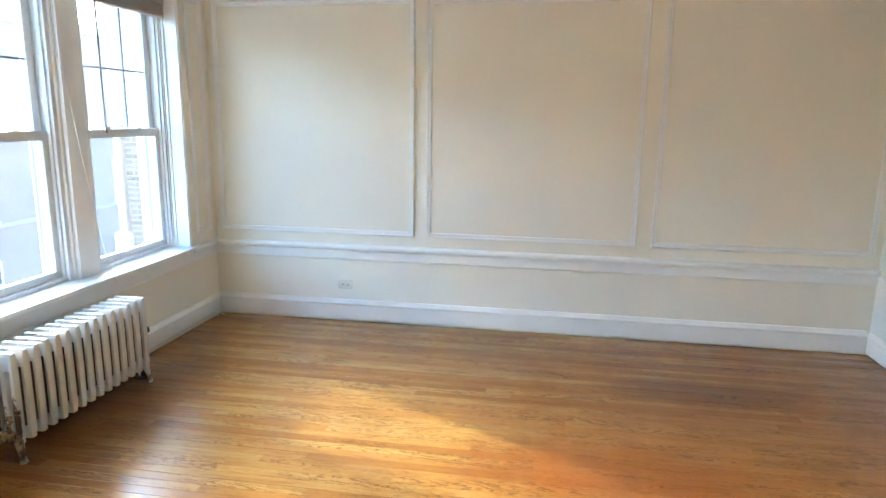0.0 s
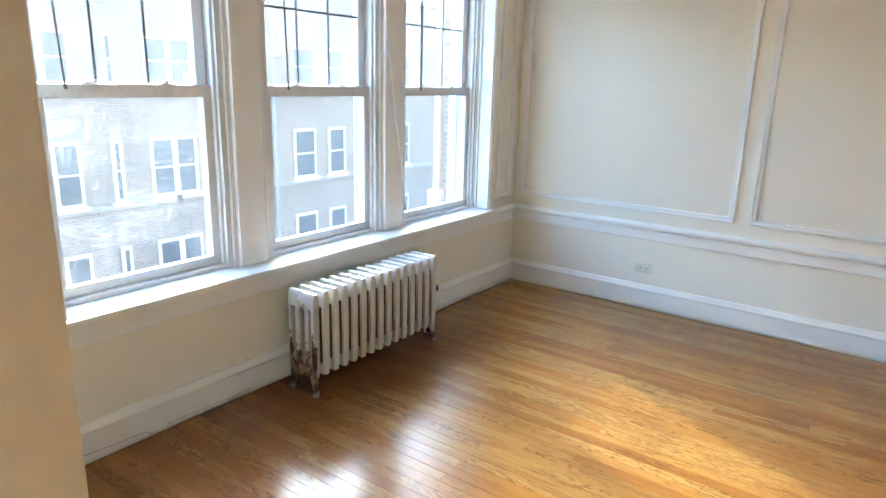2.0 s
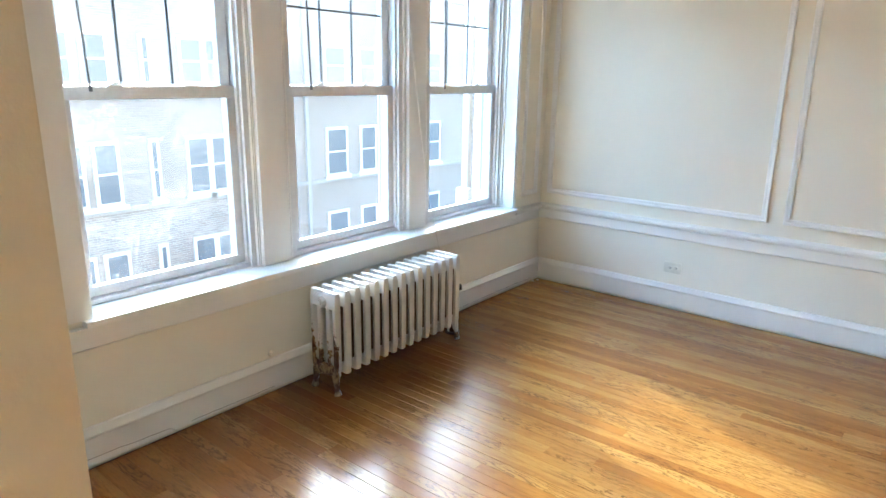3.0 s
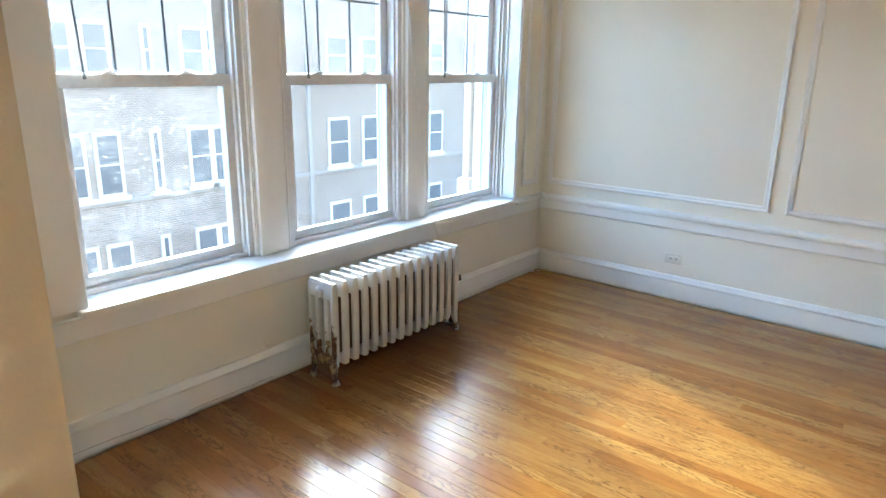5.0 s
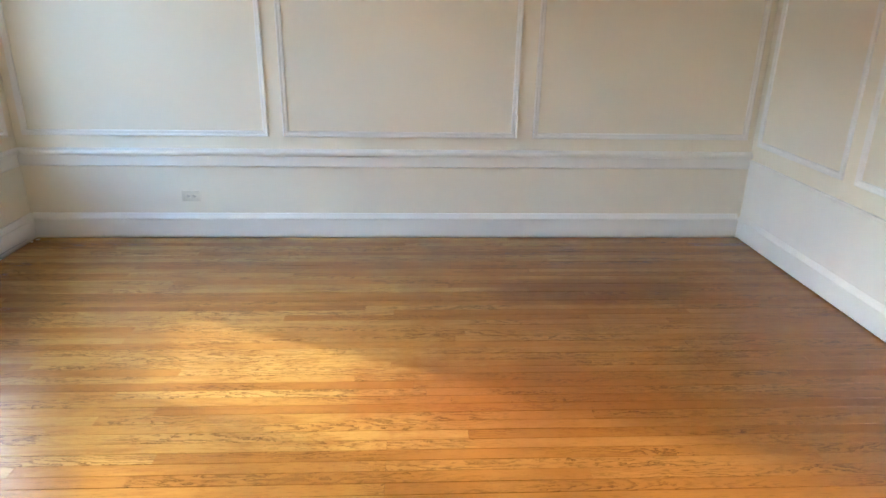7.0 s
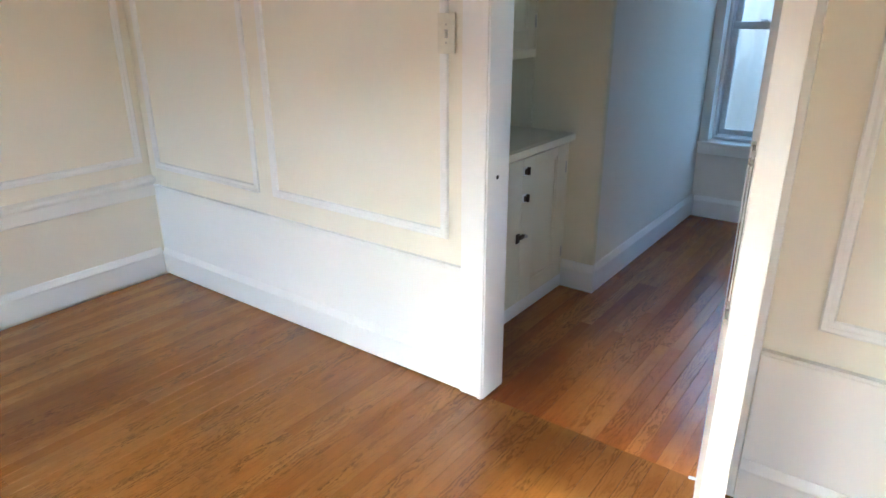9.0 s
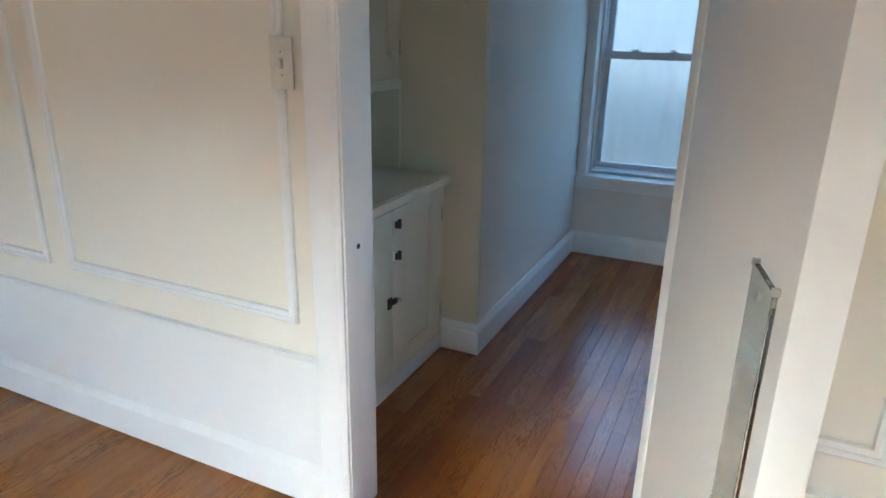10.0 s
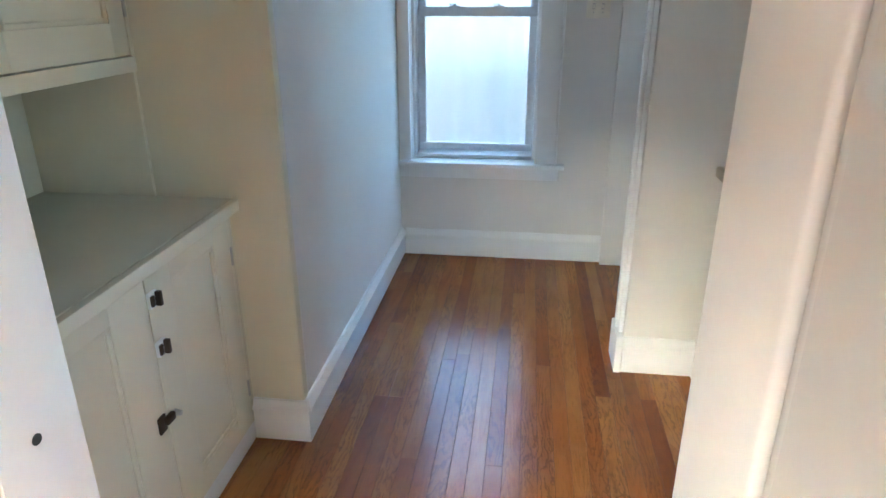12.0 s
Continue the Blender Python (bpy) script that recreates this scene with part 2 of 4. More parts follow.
CREAM = painted("cream_wall_paint", (0.86, 0.825, 0.72), 0.55, 0.03, 90, 0.12)
TRIM = painted("white_trim_gloss_paint", (0.87, 0.87, 0.85), 0.36, 0.03, 25, 0.08)
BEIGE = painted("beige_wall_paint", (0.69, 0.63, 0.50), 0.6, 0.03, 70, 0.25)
COOL = painted("cool_white_wall_paint", (0.77, 0.75, 0.705), 0.45, 0.05, 40, 0.2)
CABINET = painted("ivory_cabinet_paint", (0.73, 0.685, 0.53), 0.38, 0.05, 30, 0.15, 0.05)
CEILING = painted("ceiling_white", (0.86, 0.85, 0.81), 0.7, 0.03, 80, 0.1)
DOORWHITE = painted("white_door_paint", (0.88, 0.88, 0.865), 0.38, 0.03, 22, 0.1)
VINYL = plain("white_window_vinyl", (0.78, 0.79, 0.80), 0.35)
SUBFLOOR = plain("dark_gap_dirt", (0.07, 0.035, 0.014), 0.6)
# the oval at (0.28, -1.9) is dark old finish plus painted radiator shade
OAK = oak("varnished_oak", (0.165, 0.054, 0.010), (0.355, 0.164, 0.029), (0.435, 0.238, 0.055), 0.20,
          [((3.60, -0.92), (0.52, 0.17), (0.085, 0.042, 0.018), 0.70), ((3.00, -1.95), (0.60, 0.26), (0.24, 0.055, 0.010), 0.65),
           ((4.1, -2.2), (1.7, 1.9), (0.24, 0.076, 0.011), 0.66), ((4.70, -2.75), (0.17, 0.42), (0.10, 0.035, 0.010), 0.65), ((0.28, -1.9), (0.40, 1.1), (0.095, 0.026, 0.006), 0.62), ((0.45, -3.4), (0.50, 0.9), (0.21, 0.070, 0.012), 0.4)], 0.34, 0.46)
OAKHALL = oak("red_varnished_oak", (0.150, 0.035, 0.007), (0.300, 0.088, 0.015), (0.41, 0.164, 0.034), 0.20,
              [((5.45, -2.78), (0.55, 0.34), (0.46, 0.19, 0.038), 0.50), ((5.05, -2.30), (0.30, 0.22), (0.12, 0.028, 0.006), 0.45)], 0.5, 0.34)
GLASS = thin_pane("window_glass", 0.05, 0.007)
SPECKLED = thin_pane("rain_specked_window_glass", 0.22, 0.007)
HAZY = thin_pane("dusty_window_glass", 0.16, 0.016)
PLATEGLASS = clear_glass("green_plate_glass", (0.93, 0.955, 0.92), 0.02)
FROST = frosted_glass()
RADPAINT = chipped_paint()
# rust brown, set dark to paint the shade between radiator sections
RUST_SHADE = plain("rust_and_gap_shade", (0.085, 0.055, 0.038), 0.8)
DARKMETAL = plain("dark_bronze_hardware", (0.07, 0.045, 0.03), 0.4, 0.7)
STEEL = plain("worn_steel", (0.55, 0.53, 0.5), 0.35, 0.9)
IVORY = plain("ivory_plastic", (0.80, 0.77, 0.66), 0.4)
SLOT = plain("dark_slot", (0.03, 0.03, 0.03), 0.6)
GREYBAR = plain("grey_window_bar", (0.20, 0.22, 0.24), 0.5)
# colour of the shaded track side behind the lower sashes
TRACK_SHADE = plain("blue_grey_track_shade", (0.40, 0.44, 0.48), 0.5)
CORD = plain("white_cord", (0.75, 0.74, 0.70), 0.8)
BLIND = plain("taupe_blind_slat", (0.42, 0.36, 0.30), 0.5)
BRICK = brick_wall("tan_brick", (0.165, 0.132, 0.108), (0.250, 0.202, 0.166), (0.32, 0.295, 0.265))
STONE = painted("white_limestone", (0.58, 0.56, 0.52), 0.8, 0.08, 12, 0.4)
PALE = painted("pale_render", (0.78, 0.76, 0.72), 0.85, 0.06, 10, 0.3)
FARGLASS = plain("far_window_glass", (0.075, 0.095, 0.115), 0.25)
ASPHALT = plain("asphalt", (0.07, 0.07, 0.07), 0.9)
GREYSTONE = plain("weathered_stone", (0.30, 0.28, 0.26), 0.9)
FENCE = plain("grey_render", (0.38, 0.385, 0.38), 0.9)


# ---- mesh helpers ----
def add_box(bm, x0, y0, z0, x1, y1, z1, bevel=0.0):
    r = bmesh.ops.create_cube(bm, size=1)["verts"]
    for v in r:
        v.co = Vector(((x0 + x1) / 2 + v.co.x * (x1 - x0), (y0 + y1) / 2 + v.co.y * (y1 - y0), (z0 + z1) / 2 + v.co.z * (z1 - z0)))
    if bevel:
        es = list({e for v in r for e in v.link_edges})
        bmesh.ops.bevel(bm, geom=es, offset=bevel, segments=2, profile=0.6, affect="EDGES")
    return r


def add_cyl(bm, p0, p1, r0, r1=None, seg=16):
    p0, p1 = Vector(p0), Vector(p1)
    d = p1 - p0
    m = Matrix.Translation((p0 + p1) / 2) @ d.to_track_quat("Z", "Y").to_matrix().to_4x4()
    bmesh.ops.create_cone(bm, cap_ends=True, segments=seg, radius1=r0, radius2=r0 if r1 is None else r1, depth=d.length, matrix=m)


def mesh_of(name, bm, material, smooth=0.0):
    bmesh.ops.recalc_face_normals(bm, faces=bm.faces)
    me = bpy.data.meshes.new(name)
    bm.to_mesh(me)
    bm.free()
    me.materials.append(material)
    if smooth:
        me.shade_smooth()
        me.set_sharp_from_angle(angle=radians(smooth))
    return me


def part(name, bm, material, parent=None, label="", smooth=0.0):
    ob = new(name, mesh_of(name, bm, material, smooth))
    if parent is not None:
        ob.parent = parent
    return tagged(ob, label)


def box(name, x0, y0, z0, x1, y1, z1, material, parent=None, bevel=0.0, label=""):
    bm = bmesh.new()
    add_box(bm, x0, y0, z0, x1, y1, z1, bevel)
    return part(name, bm, material, parent, label, 40 if bevel else 0)


def structure(ob, label=""):
    return tagged(ob, label, kind="structure")


def thing(name, label, category, group="", at=(0, 0, 0)):
    e = new(name)
    e.empty_display_size = 0.1
    e.location = at
    return tagged(e, label, category, group)


def run(name, profile, p0, p1, out, material, parent=None):
    """A moulding of the profile (depth, height) laid from p0 to p1 on a wall whose outward direction is out."""
    bm = bmesh.new()
    out = Vector((*out, 0))
    ends = [[bm.verts.new(Vector((*p, 0)) + out * d + Vector((0, 0, z))) for d, z in profile] for p in (p0, p1)]
    n = len(profile)
    for i in range(n):
        j = (i + 1) % n
        bm.faces.new((ends[0][i], ends[0][j], ends[1][j], ends[1][i]))
    bm.faces.new(ends[0])
    bm.faces.new(reversed(ends[1]))
    return part(name, bm, material, parent, smooth=30)


FRAME_PROFILE = [(0, 0), (0, 0.011), (0.006, 0.016), (0.013, 0.013), (0.018, 0.009), (0.026, 0.012), (0.033, 0.009), (0.037, 0)]


def panel_frame(origin, u, out, u0, u1, z0, z1):
    """A mitred picture-frame moulding on a wall; u runs along the wall, out away from it."""
    bm = bmesh.new()
    u, out, o = Vector((*u, 0)), Vector((*out, 0)), Vector((*origin, 0))
    rings = []
    for w, d in FRAME_PROFILE:
        rings.append([bm.verts.new(o + u * a + out * d + Vector((0, 0, z))) for a, z in
                      ((u0 + w, z0 + w), (u1 - w, z0 + w), (u1 - w, z1 - w), (u0 + w, z1 - w))])
    for a, b in zip(rings, rings[1:]):
        for i in range(4):
            j = (i + 1) % 4
            bm.faces.new((a[i], a[j], b[j], b[i]))
    return structure(part("trim", bm, TRIM, smooth=35), "white painted picture-frame moulding on the wall")


H = 2.75
BASE = [(0, 0.010), (0.020, 0.010), (0.020, 0.016), (0.020, 0.122), (0.026, 0.128), (0.026, 0.136), (0.016, 0.150), (0.010, 0.163), (0, 0.166)]
RAIL = [(0, 0.484), (0.010, 0.484), (0.014, 0.490), (0.014, 0.555), (0.030, 0.562), (0.036, 0.575), (0.034, 0.588), (0.018, 0.598), (0, 0.602)]
CASING = 0.105


def baseboard(p0, p1, out):
    return structure(run("baseboard", BASE, p0, p1, out, TRIM), "tall white moulded baseboard along the wall")


def chair_rail(p0, p1, out):
    return structure(run("trim", RAIL, p0, p1, out, TRIM), "low white moulded chair rail on the wall")


# ---- shell of the living room ----
XW, XE, YN = 0.02, 4.83, 0.02
floor = structure(box("floor", -0.3, -7.6, -0.16, 4.842, 0.25, -0.014, SUBFLOOR), "worn varnished oak strip floor")
floor_hall = structure(box("floor_hall", 4.845, -5.3, -0.16, 8.3, -1.2, -0.014, SUBFLOOR), "dark reddish varnished oak strip floor")
structure(box("wall_north", -0.35, YN, -0.014, XE + 0.11, 0.25, H, CREAM), "cream painted panelled plaster wall")
structure(box("wall_east_1", XE, -2.262, -0.014, XE + 0.11, 0.02, H, CREAM), "cream painted panelled wall beside the doorway")
structure(box("wall_east_2", XE, -7.6, -0.014, XE + 0.11, -3.142, H, CREAM), "cream painted panelled wall beside the doorway")
structure(box("wall_east_3", XE, -3.142, 2.06, XE + 0.11, -2.262, H, CREAM), "cream wall above the doorway")
structure(box("wall_south", -0.35, -7.8, -0.014, 4.94, -7.6, H, CREAM), "cream painted wall")
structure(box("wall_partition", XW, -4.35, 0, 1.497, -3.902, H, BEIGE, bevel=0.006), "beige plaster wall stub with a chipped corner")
structure(box("ceiling", -0.35, -7.8, H, 4.94, 0.25, H + 0.15, CEILING), "white plaster ceiling")
structure(box("ceiling_hall", 4.945, -5.3, H, 8.15, -1.25, H + 0.15, CEILING), "white plaster ceiling of the pantry hall")

# window wall: below, above and beside the window recess
WS, WN, WZ0, WZ1 = -3.30, -0.365, 0.578, 2.36
structure(box("wall_west_1", -0.35, -7.6, -0.014, XW, YN, WZ0, CREAM), "cream plaster wall below the windows")
structure(box("wall_west_2", -0.35, -7.6, WZ1, XW, YN, H, CREAM), "cream plaster wall above the windows")
structure(box("wall_west_3", -0.35, WN, WZ0, XW, YN, WZ1, CREAM), "cream plaster wall beside the windows")
# the gap from y -6.75 to -5.55 is an unseen opening added for light
for a, b in ((-7.6, -6.75), (-5.55, WS)):
    structure(box("wall_west_4", -0.35, a, WZ0, XW, b, WZ1, CREAM), "cream plaster wall beside the windows")

baseboard((0.042, YN), (XE - 0.02, YN), (0, -1))
baseboard((XW, -3.902), (XW, YN), (1, 0))
baseboard((XE, YN - 0.027), (XE, -2.168), (-1, 0))
baseboard((XE, -3.243), (XE, -7.6), (-1, 0))
chair_rail((XW, YN), (XE, YN), (0, -1))
DADO = [(0, 0.167), (0.013, 0.167), (0.013, 0.535), (0.021, 0.543), (0.021, 0.553), (0, 0.554)]
for y0, y1 in ((YN - 0.037, -2.1705), (-3.243, -7.6)):
    structure(run("dado", DADO, (XE, y0), (XE, y1), (-1, 0), TRIM), "white painted dado board with a narrow ledge")
chair_rail((XW, -0.352), (XW, YN - 0.037), (1, 0))
structure(run("trim", [(0, 0.484), (0.010, 0.484), (0.014, 0.490), (0.014, 0.570), (0.028, 0.578), (0, 0.578)], (XW, -3.902), (XW, -0.353), (1, 0), TRIM),
          "white apron board under the window sill")
for a, b in ((0.075, 1.62), (1.712, 3.23), (3.335, 4.785)):
    panel_frame((0, YN), (1, 0), (0, -1), a, b, 0.682, 2.38)
for a, b in ((0.06, 0.955), (1.06, 2.09), (3.37, 3.605), (3.70, 4.9)):
    panel_frame((XE, 0), (0, -1), (-1, 0), a, b, 0.655, 2.38)
panel_frame((XW, 0), (0, -1), (1, 0), 0.06, 0.27, 0.682, 2.38)

# doorway to the pantry hall
def casing_leg(x, y0, y1, out, z1, thick=0.020):
    """A door casing board with a bead along its inner edge."""
    bm = bmesh.new()
    add_box(bm, min(x, x + out * thick), min(y0, y1), 0.012, max(x, x + out * thick), max(y0, y1), z1, 0.004)
    return structure(part("trim", bm, DOORWHITE, smooth=40), "white painted door casing")


casing_leg(XE, -2.171, -2.255, -1, 2.05, 0.034)
casing_leg(XE, -3.240, -3.178, -1, 2.05)
casing_leg(XE + 0.11, -2.225, -2.261, 1, 2.05)
casing_leg(XE + 0.11, -3.20, -3.142, 1, 2.05)
structure(box("trim", XE - 0.020, -3.225, 2.055, XE, -2.168, 2.16, DOORWHITE, bevel=0.004), "white painted door head casing")
jamb = structure(box("door_jamb", XE - 0.030, -2.283, 0.012, XE + 0.118, -2.2625, 2.03, DOORWHITE, bevel=0.005), "white painted door jamb with an old latch hole")
box("bead", XE - 0.039, -2.278, 0.012, XE - 0.0305, -2.2560, 2.03, DOORWHITE, jamb, 0.003)
bm = bmesh.new()
add_cyl(bm, (4.865, -2.2845, 0.922), (4.865, -2.2815, 0.922), 0.008, seg=14)
part("latch_hole", bm, SLOT, jamb, "dark latch hole")
bm = bmesh.new()
foot_ring = [bm.verts.new((x, y, 0.002)) for x, y in ((XE + 0.105, -3.098), (4.797, -3.124), (4.792, -3.130), (4.792, -3.140), (XE + 0.105, -3.140))]
head_ring = [bm.verts.new((v.co.x, v.co.y, 2.03)) for v in foot_ring]
bm.faces.new(foot_ring), bm.faces.new(head_ring)
for k in range(5):
    bm.faces.new((foot_ring[k], foot_ring[(k + 1) % 5], head_ring[(k + 1) % 5], head_ring[k]))
structure(part("door_jamb", bm, DOORWHITE, smooth=40), "white painted hollowed jamb on the hinge side")
structure(box("door_jamb", XE - 0.016, -3.098, 2.031, XE + 0.118, -2.2625, 2.055, DOORWHITE), "white painted door head jamb")


# ---- the three sash windows ----
XI = -0.14                                   # room face of the lower sash


def sash(name, parent, x1, y0, y1, z0, z1, stile, bottom, top, glass=GLASS, label=""):
    """A sash of two stiles and two rails round one pane; x1 is its room face."""
    s = part(name, bmesh_box(x1 - 0.036, y0, z0, x1, y1, z0 + bottom, 0.003), VINYL, parent, label, 40)
    part("rail", bmesh_box(x1 - 0.036, y0, z1 - top, x1, y1, z1, 0.003), VINYL, s, smooth=40)
    part("stile", bmesh_box(x1 - 0.036, y0, z0 + bottom, x1, y0 + stile, z1 - top, 0.003), VINYL, s, smooth=40)
    part("stile", bmesh_box(x1 - 0.036, y1 - stile, z0 + bottom, x1, y1, z1 - top, 0.003), VINYL, s, smooth=40)
    p = part("pane", bmesh_box(x1 - 0.022, y0 + stile - 0.005, z0 + bottom - 0.005, x1 - 0.018, y1 - stile + 0.005, z1 - top + 0.005), glass, s)
    p.visible_shadow = False
    return s


def bmesh_box(x0, y0, z0, x1, y1, z1, bevel=0.0):
    bm = bmesh.new()
    add_box(bm, x0, y0, z0, x1, y1, z1, bevel)
    return bm


def sash_lock(parent, x, y, z):
    bm = bmesh.new()
    add_box(bm, x - 0.030, y - 0.028, z, x - 0.004, y + 0.028, z + 0.007, 0.002)
    add_cyl(bm, (x - 0.017, y, z + 0.006), (x - 0.017, y, z + 0.015), 0.011, 0.009, 12)
    add_box(bm, x - 0.021, y, z + 0.010, x - 0.011, y + 0.034, z + 0.016, 0.002)
    part("sash_lock", bm, VINYL, parent, "white sash lock", 40)


def double_hung(index, y0, y1):
    w = structure(part("window_%d" % index, bmesh_box(-0.262, y0 - 0.028, 0.606, -0.10, y0, 2.335), VINYL),
                  "white vinyl double-hung window with grey bars in its upper sash")
    part("window_frame", bmesh_box(-0.262, y1, 0.606, -0.10, y1 + 0.028, 2.335), VINYL, w)
    part("window_frame", bmesh_box(-0.262, y0, 2.305, -0.10, y1, 2.335), VINYL, w)
    part("window_sill", bmesh_box(-0.30, y0, 0.606, -0.112, y1, 0.628, 0.003), VINYL, w)
    for y in (y0, y1 - 0.012):               # inner stop beside the sashes, dark track behind
        part("stop", bmesh_box(-0.138, y - 0.002, 0.628, -0.118, y + 0.014, 2.305, 0.002), VINYL, w)
        part("sash_track", bmesh_box(-0.252, y, 0.63, -0.224, y + 0.012, 2.3), GREYBAR, w, "dark track")
    for y in (y0, y1 - 0.030):               # empty outer track below the upper sash, its shade painted blue-grey
        part("sash_track", bmesh_box(-0.222, y, 0.63, -0.184, y + 0.030, 1.42), TRACK_SHADE, w, "outer track with blue-grey shade painted in")
    low = sash("lower_sash", w, XI, y0 + 0.004, y1 - 0.004, 0.630, 1.463, 0.048, 0.042, 0.052, SPECKLED if index == 1 else GLASS)
    up = sash("upper_sash", w, XI - 0.040, y0 + 0.006, y1 - 0.006, 1.425, 2.303, 0.050, 0.042, 0.05, HAZY)
    gy0, gy1 = y0 + 0.056, y1 - 0.056
    for k in (1, 2):
        yb = gy0 + (gy1 - gy0) * k / 3
        part("muntin", bmesh_box(XI - 0.056, yb - 0.005, 1.467, XI - 0.050, yb + 0.005, 2.253), GREYBAR, up)
    part("muntin", bmesh_box(XI - 0.0565, gy0, 1.835, XI - 0.0495, gy1, 1.845), GREYBAR, up)
    for f in (0.30, 0.72):
        sash_lock(low, XI, y0 + (y1 - y0) * f, 1.463)


WINDOWS = [(-3.266, -2.492), (-2.218, -1.442), (-1.170, -0.402)]
for i, (a, b) in enumerate(WINDOWS):
    double_hung(i + 1, a, b)
for (a0, a1), (b0, b1) in zip(WINDOWS, WINDOWS[1:]):
    m = structure(part("mullion", bmesh_box(-0.30, a1 + 0.028, 0.606, -0.095, b0 - 0.028, WZ1), TRIM), "white moulded mullion between the windows")
    c0, c1 = a1 + 0.050, b0 - 0.066
    part("pilaster", bmesh_box(-0.0955, c0, 0.606, -0.066, c1, WZ1, 0.004), TRIM, m, smooth=40)
    for y in (a1 + 0.029, a1 + 0.039, b0 - 0.056, b0 - 0.042):
        part("bead", bmesh_box(-0.0955, y, 0.606, -0.086, y + 0.009, WZ1, 0.004), TRIM, m, smooth=40)
for y0, y1, s in ((WS, -3.294, 1), (-0.374, WN, -1)):
    lin = structure(part("window_jamb", bmesh_box(-0.30, y0, 0.606, XW + 0.004, y1, WZ1), TRIM), "white window reveal board")
    for x in (-0.094, -0.070):
        yb = y1 if s > 0 else y0 - 0.012
        part("bead", bmesh_box(x - 0.012, yb, 0.606, x, yb + 0.012, WZ1, 0.003), TRIM, lin, smooth=40)
structure(box("window_head", -0.30, -3.294, 2.336, XW, -0.374, WZ1, TRIM), "white window head board")
structure(box("window_sill", -0.30, -3.335, WZ0 + 0.0005, 0.066, -0.350, 0.605, TRIM, bevel=0.006), "deep white painted window stool, worn along its edge")
structure(box("trim", XW, -3.44, 0.606, XW + 0.018, -3.302, 2.45, TRIM, bevel=0.004), "white flat window casing")
structure(box("trim", XW, -0.363, 0.606, XW + 0.012, -0.345, 2.45, TRIM, bevel=0.003), "narrow white window casing bead")
structure(box("trim", XW, -3.44, 2.452, XW + 0.018, -0.345, 2.55, TRIM, bevel=0.003), "white window head casing")


def raised_blind(y0, y1):
    b = thing("window_blind", "taupe slatted blind raised to the window head", "window blind", "raised blinds", (-0.06, (y0 + y1) / 2, 2.334))
    o = Vector(b.location)

    def put(name, x0, ya, z0, x1, yb, z1, mat, bevel=0.002):
        p = part(name, bmesh_box(x0 - o.x, ya - o.y, z0 - o.z, x1 - o.x, yb - o.y, z1 - o.z, bevel), mat, b, smooth=40)
        return p
    put("headrail", -0.085, y0, 2.292, -0.038, y1, 2.334, BLIND)
    for k in range(9):
        put("slat", -0.084, y0 + 0.004, 2.226 + k * 0.0072, -0.040, y1 - 0.004, 2.2295 + k * 0.0072, BLIND, 0)
    put("bottom_rail", -0.084, y0 + 0.003, 2.204, -0.040, y1 - 0.003, 2.222, BLIND)
    bm = bmesh.new()
    add_cyl(bm, (-0.034 - o.x, y0 + 0.05 - o.y, 2.30 - o.z), (-0.06 - o.x, y0 + 0.095 - o.y, 1.465 - o.z), 0.0042, seg=8)
    add_cyl(bm, (-0.06 - o.x, y0 + 0.095 - o.y, 1.465 - o.z), (-0.061 - o.x, y0 + 0.096 - o.y, 1.445 - o.z), 0.007, seg=8)
    part("tilt_wand", bm, GREYBAR, b, "thin dark tilt wand")


for a, b in WINDOWS:
    raised_blind(a + 0.004, b - 0.004)
bm = bmesh.new()
cord = [Vector(p) for p in ((-0.02, -1.475, 2.21), (0.000, -1.462, 1.80), (0.045, -1.425, 1.28), (0.10, -1.40, 0.82), (0.165, -1.385, 0.545), (0.175, -1.384, 0.528))]
for p, q in zip(cord, cord[1:]):
    add_cyl(bm, p, q, 0.0016, seg=6)
tagged(part("blind_cord", bm, CORD), "thin white blind cord hanging down onto the radiator", "cord")

# ---- radiator ----
RY0, RY1, RX0, RX1, SECTIONS = -2.352, -1.372, 0.145, 0.325, 15
rad = thing("radiator", "old white cast-iron column radiator with paint flaking to rust", "radiator", "", (0.235, -1.86, 0))


def rad_section(z0=0.088, z1=0.522, t=0.038):
    """One cast section in the plane of its depth: outline with two slots through it, rounded edges."""
    bm = bmesh.new()
    hw = (RX1 - RX0) / 2
    e = 0.0016
    add_box(bm, -hw + e, -t / 2 + e, z1 - 0.085, hw - e, t / 2 - e, z1 - 0.012, 0.009)      # top header
    add_box(bm, -hw + e, -t / 2 + e, z0, hw - e, t / 2 - e, z0 + 0.055, 0.011)             # bottom header
    for c, w, tt in ((-hw + 0.010, 0.020, t), (hw - 0.010, 0.020, t)):
        add_box(bm, c - w / 2, -tt / 2, z0 + 0.03, c + w / 2, tt / 2, z1 - 0.026, 0.007)
    for c in (-hw + 0.045, hw - 0.045):                                          # raised lobes on top
        add_box(bm, c - 0.044, -t / 2 + 0.006, z1 - 0.03, c + 0.044, t / 2 - 0.006, z1, 0.008)
    add_cyl(bm, (0, -0.036, z1 - 0.055), (0, 0.036, z1 - 0.055), 0.024, seg=14)
    add_cyl(bm, (0, -0.036, z0 + 0.035), (0, 0.036, z0 + 0.035), 0.024, seg=14)
    return mesh_of("section", bm, RADPAINT, 40)


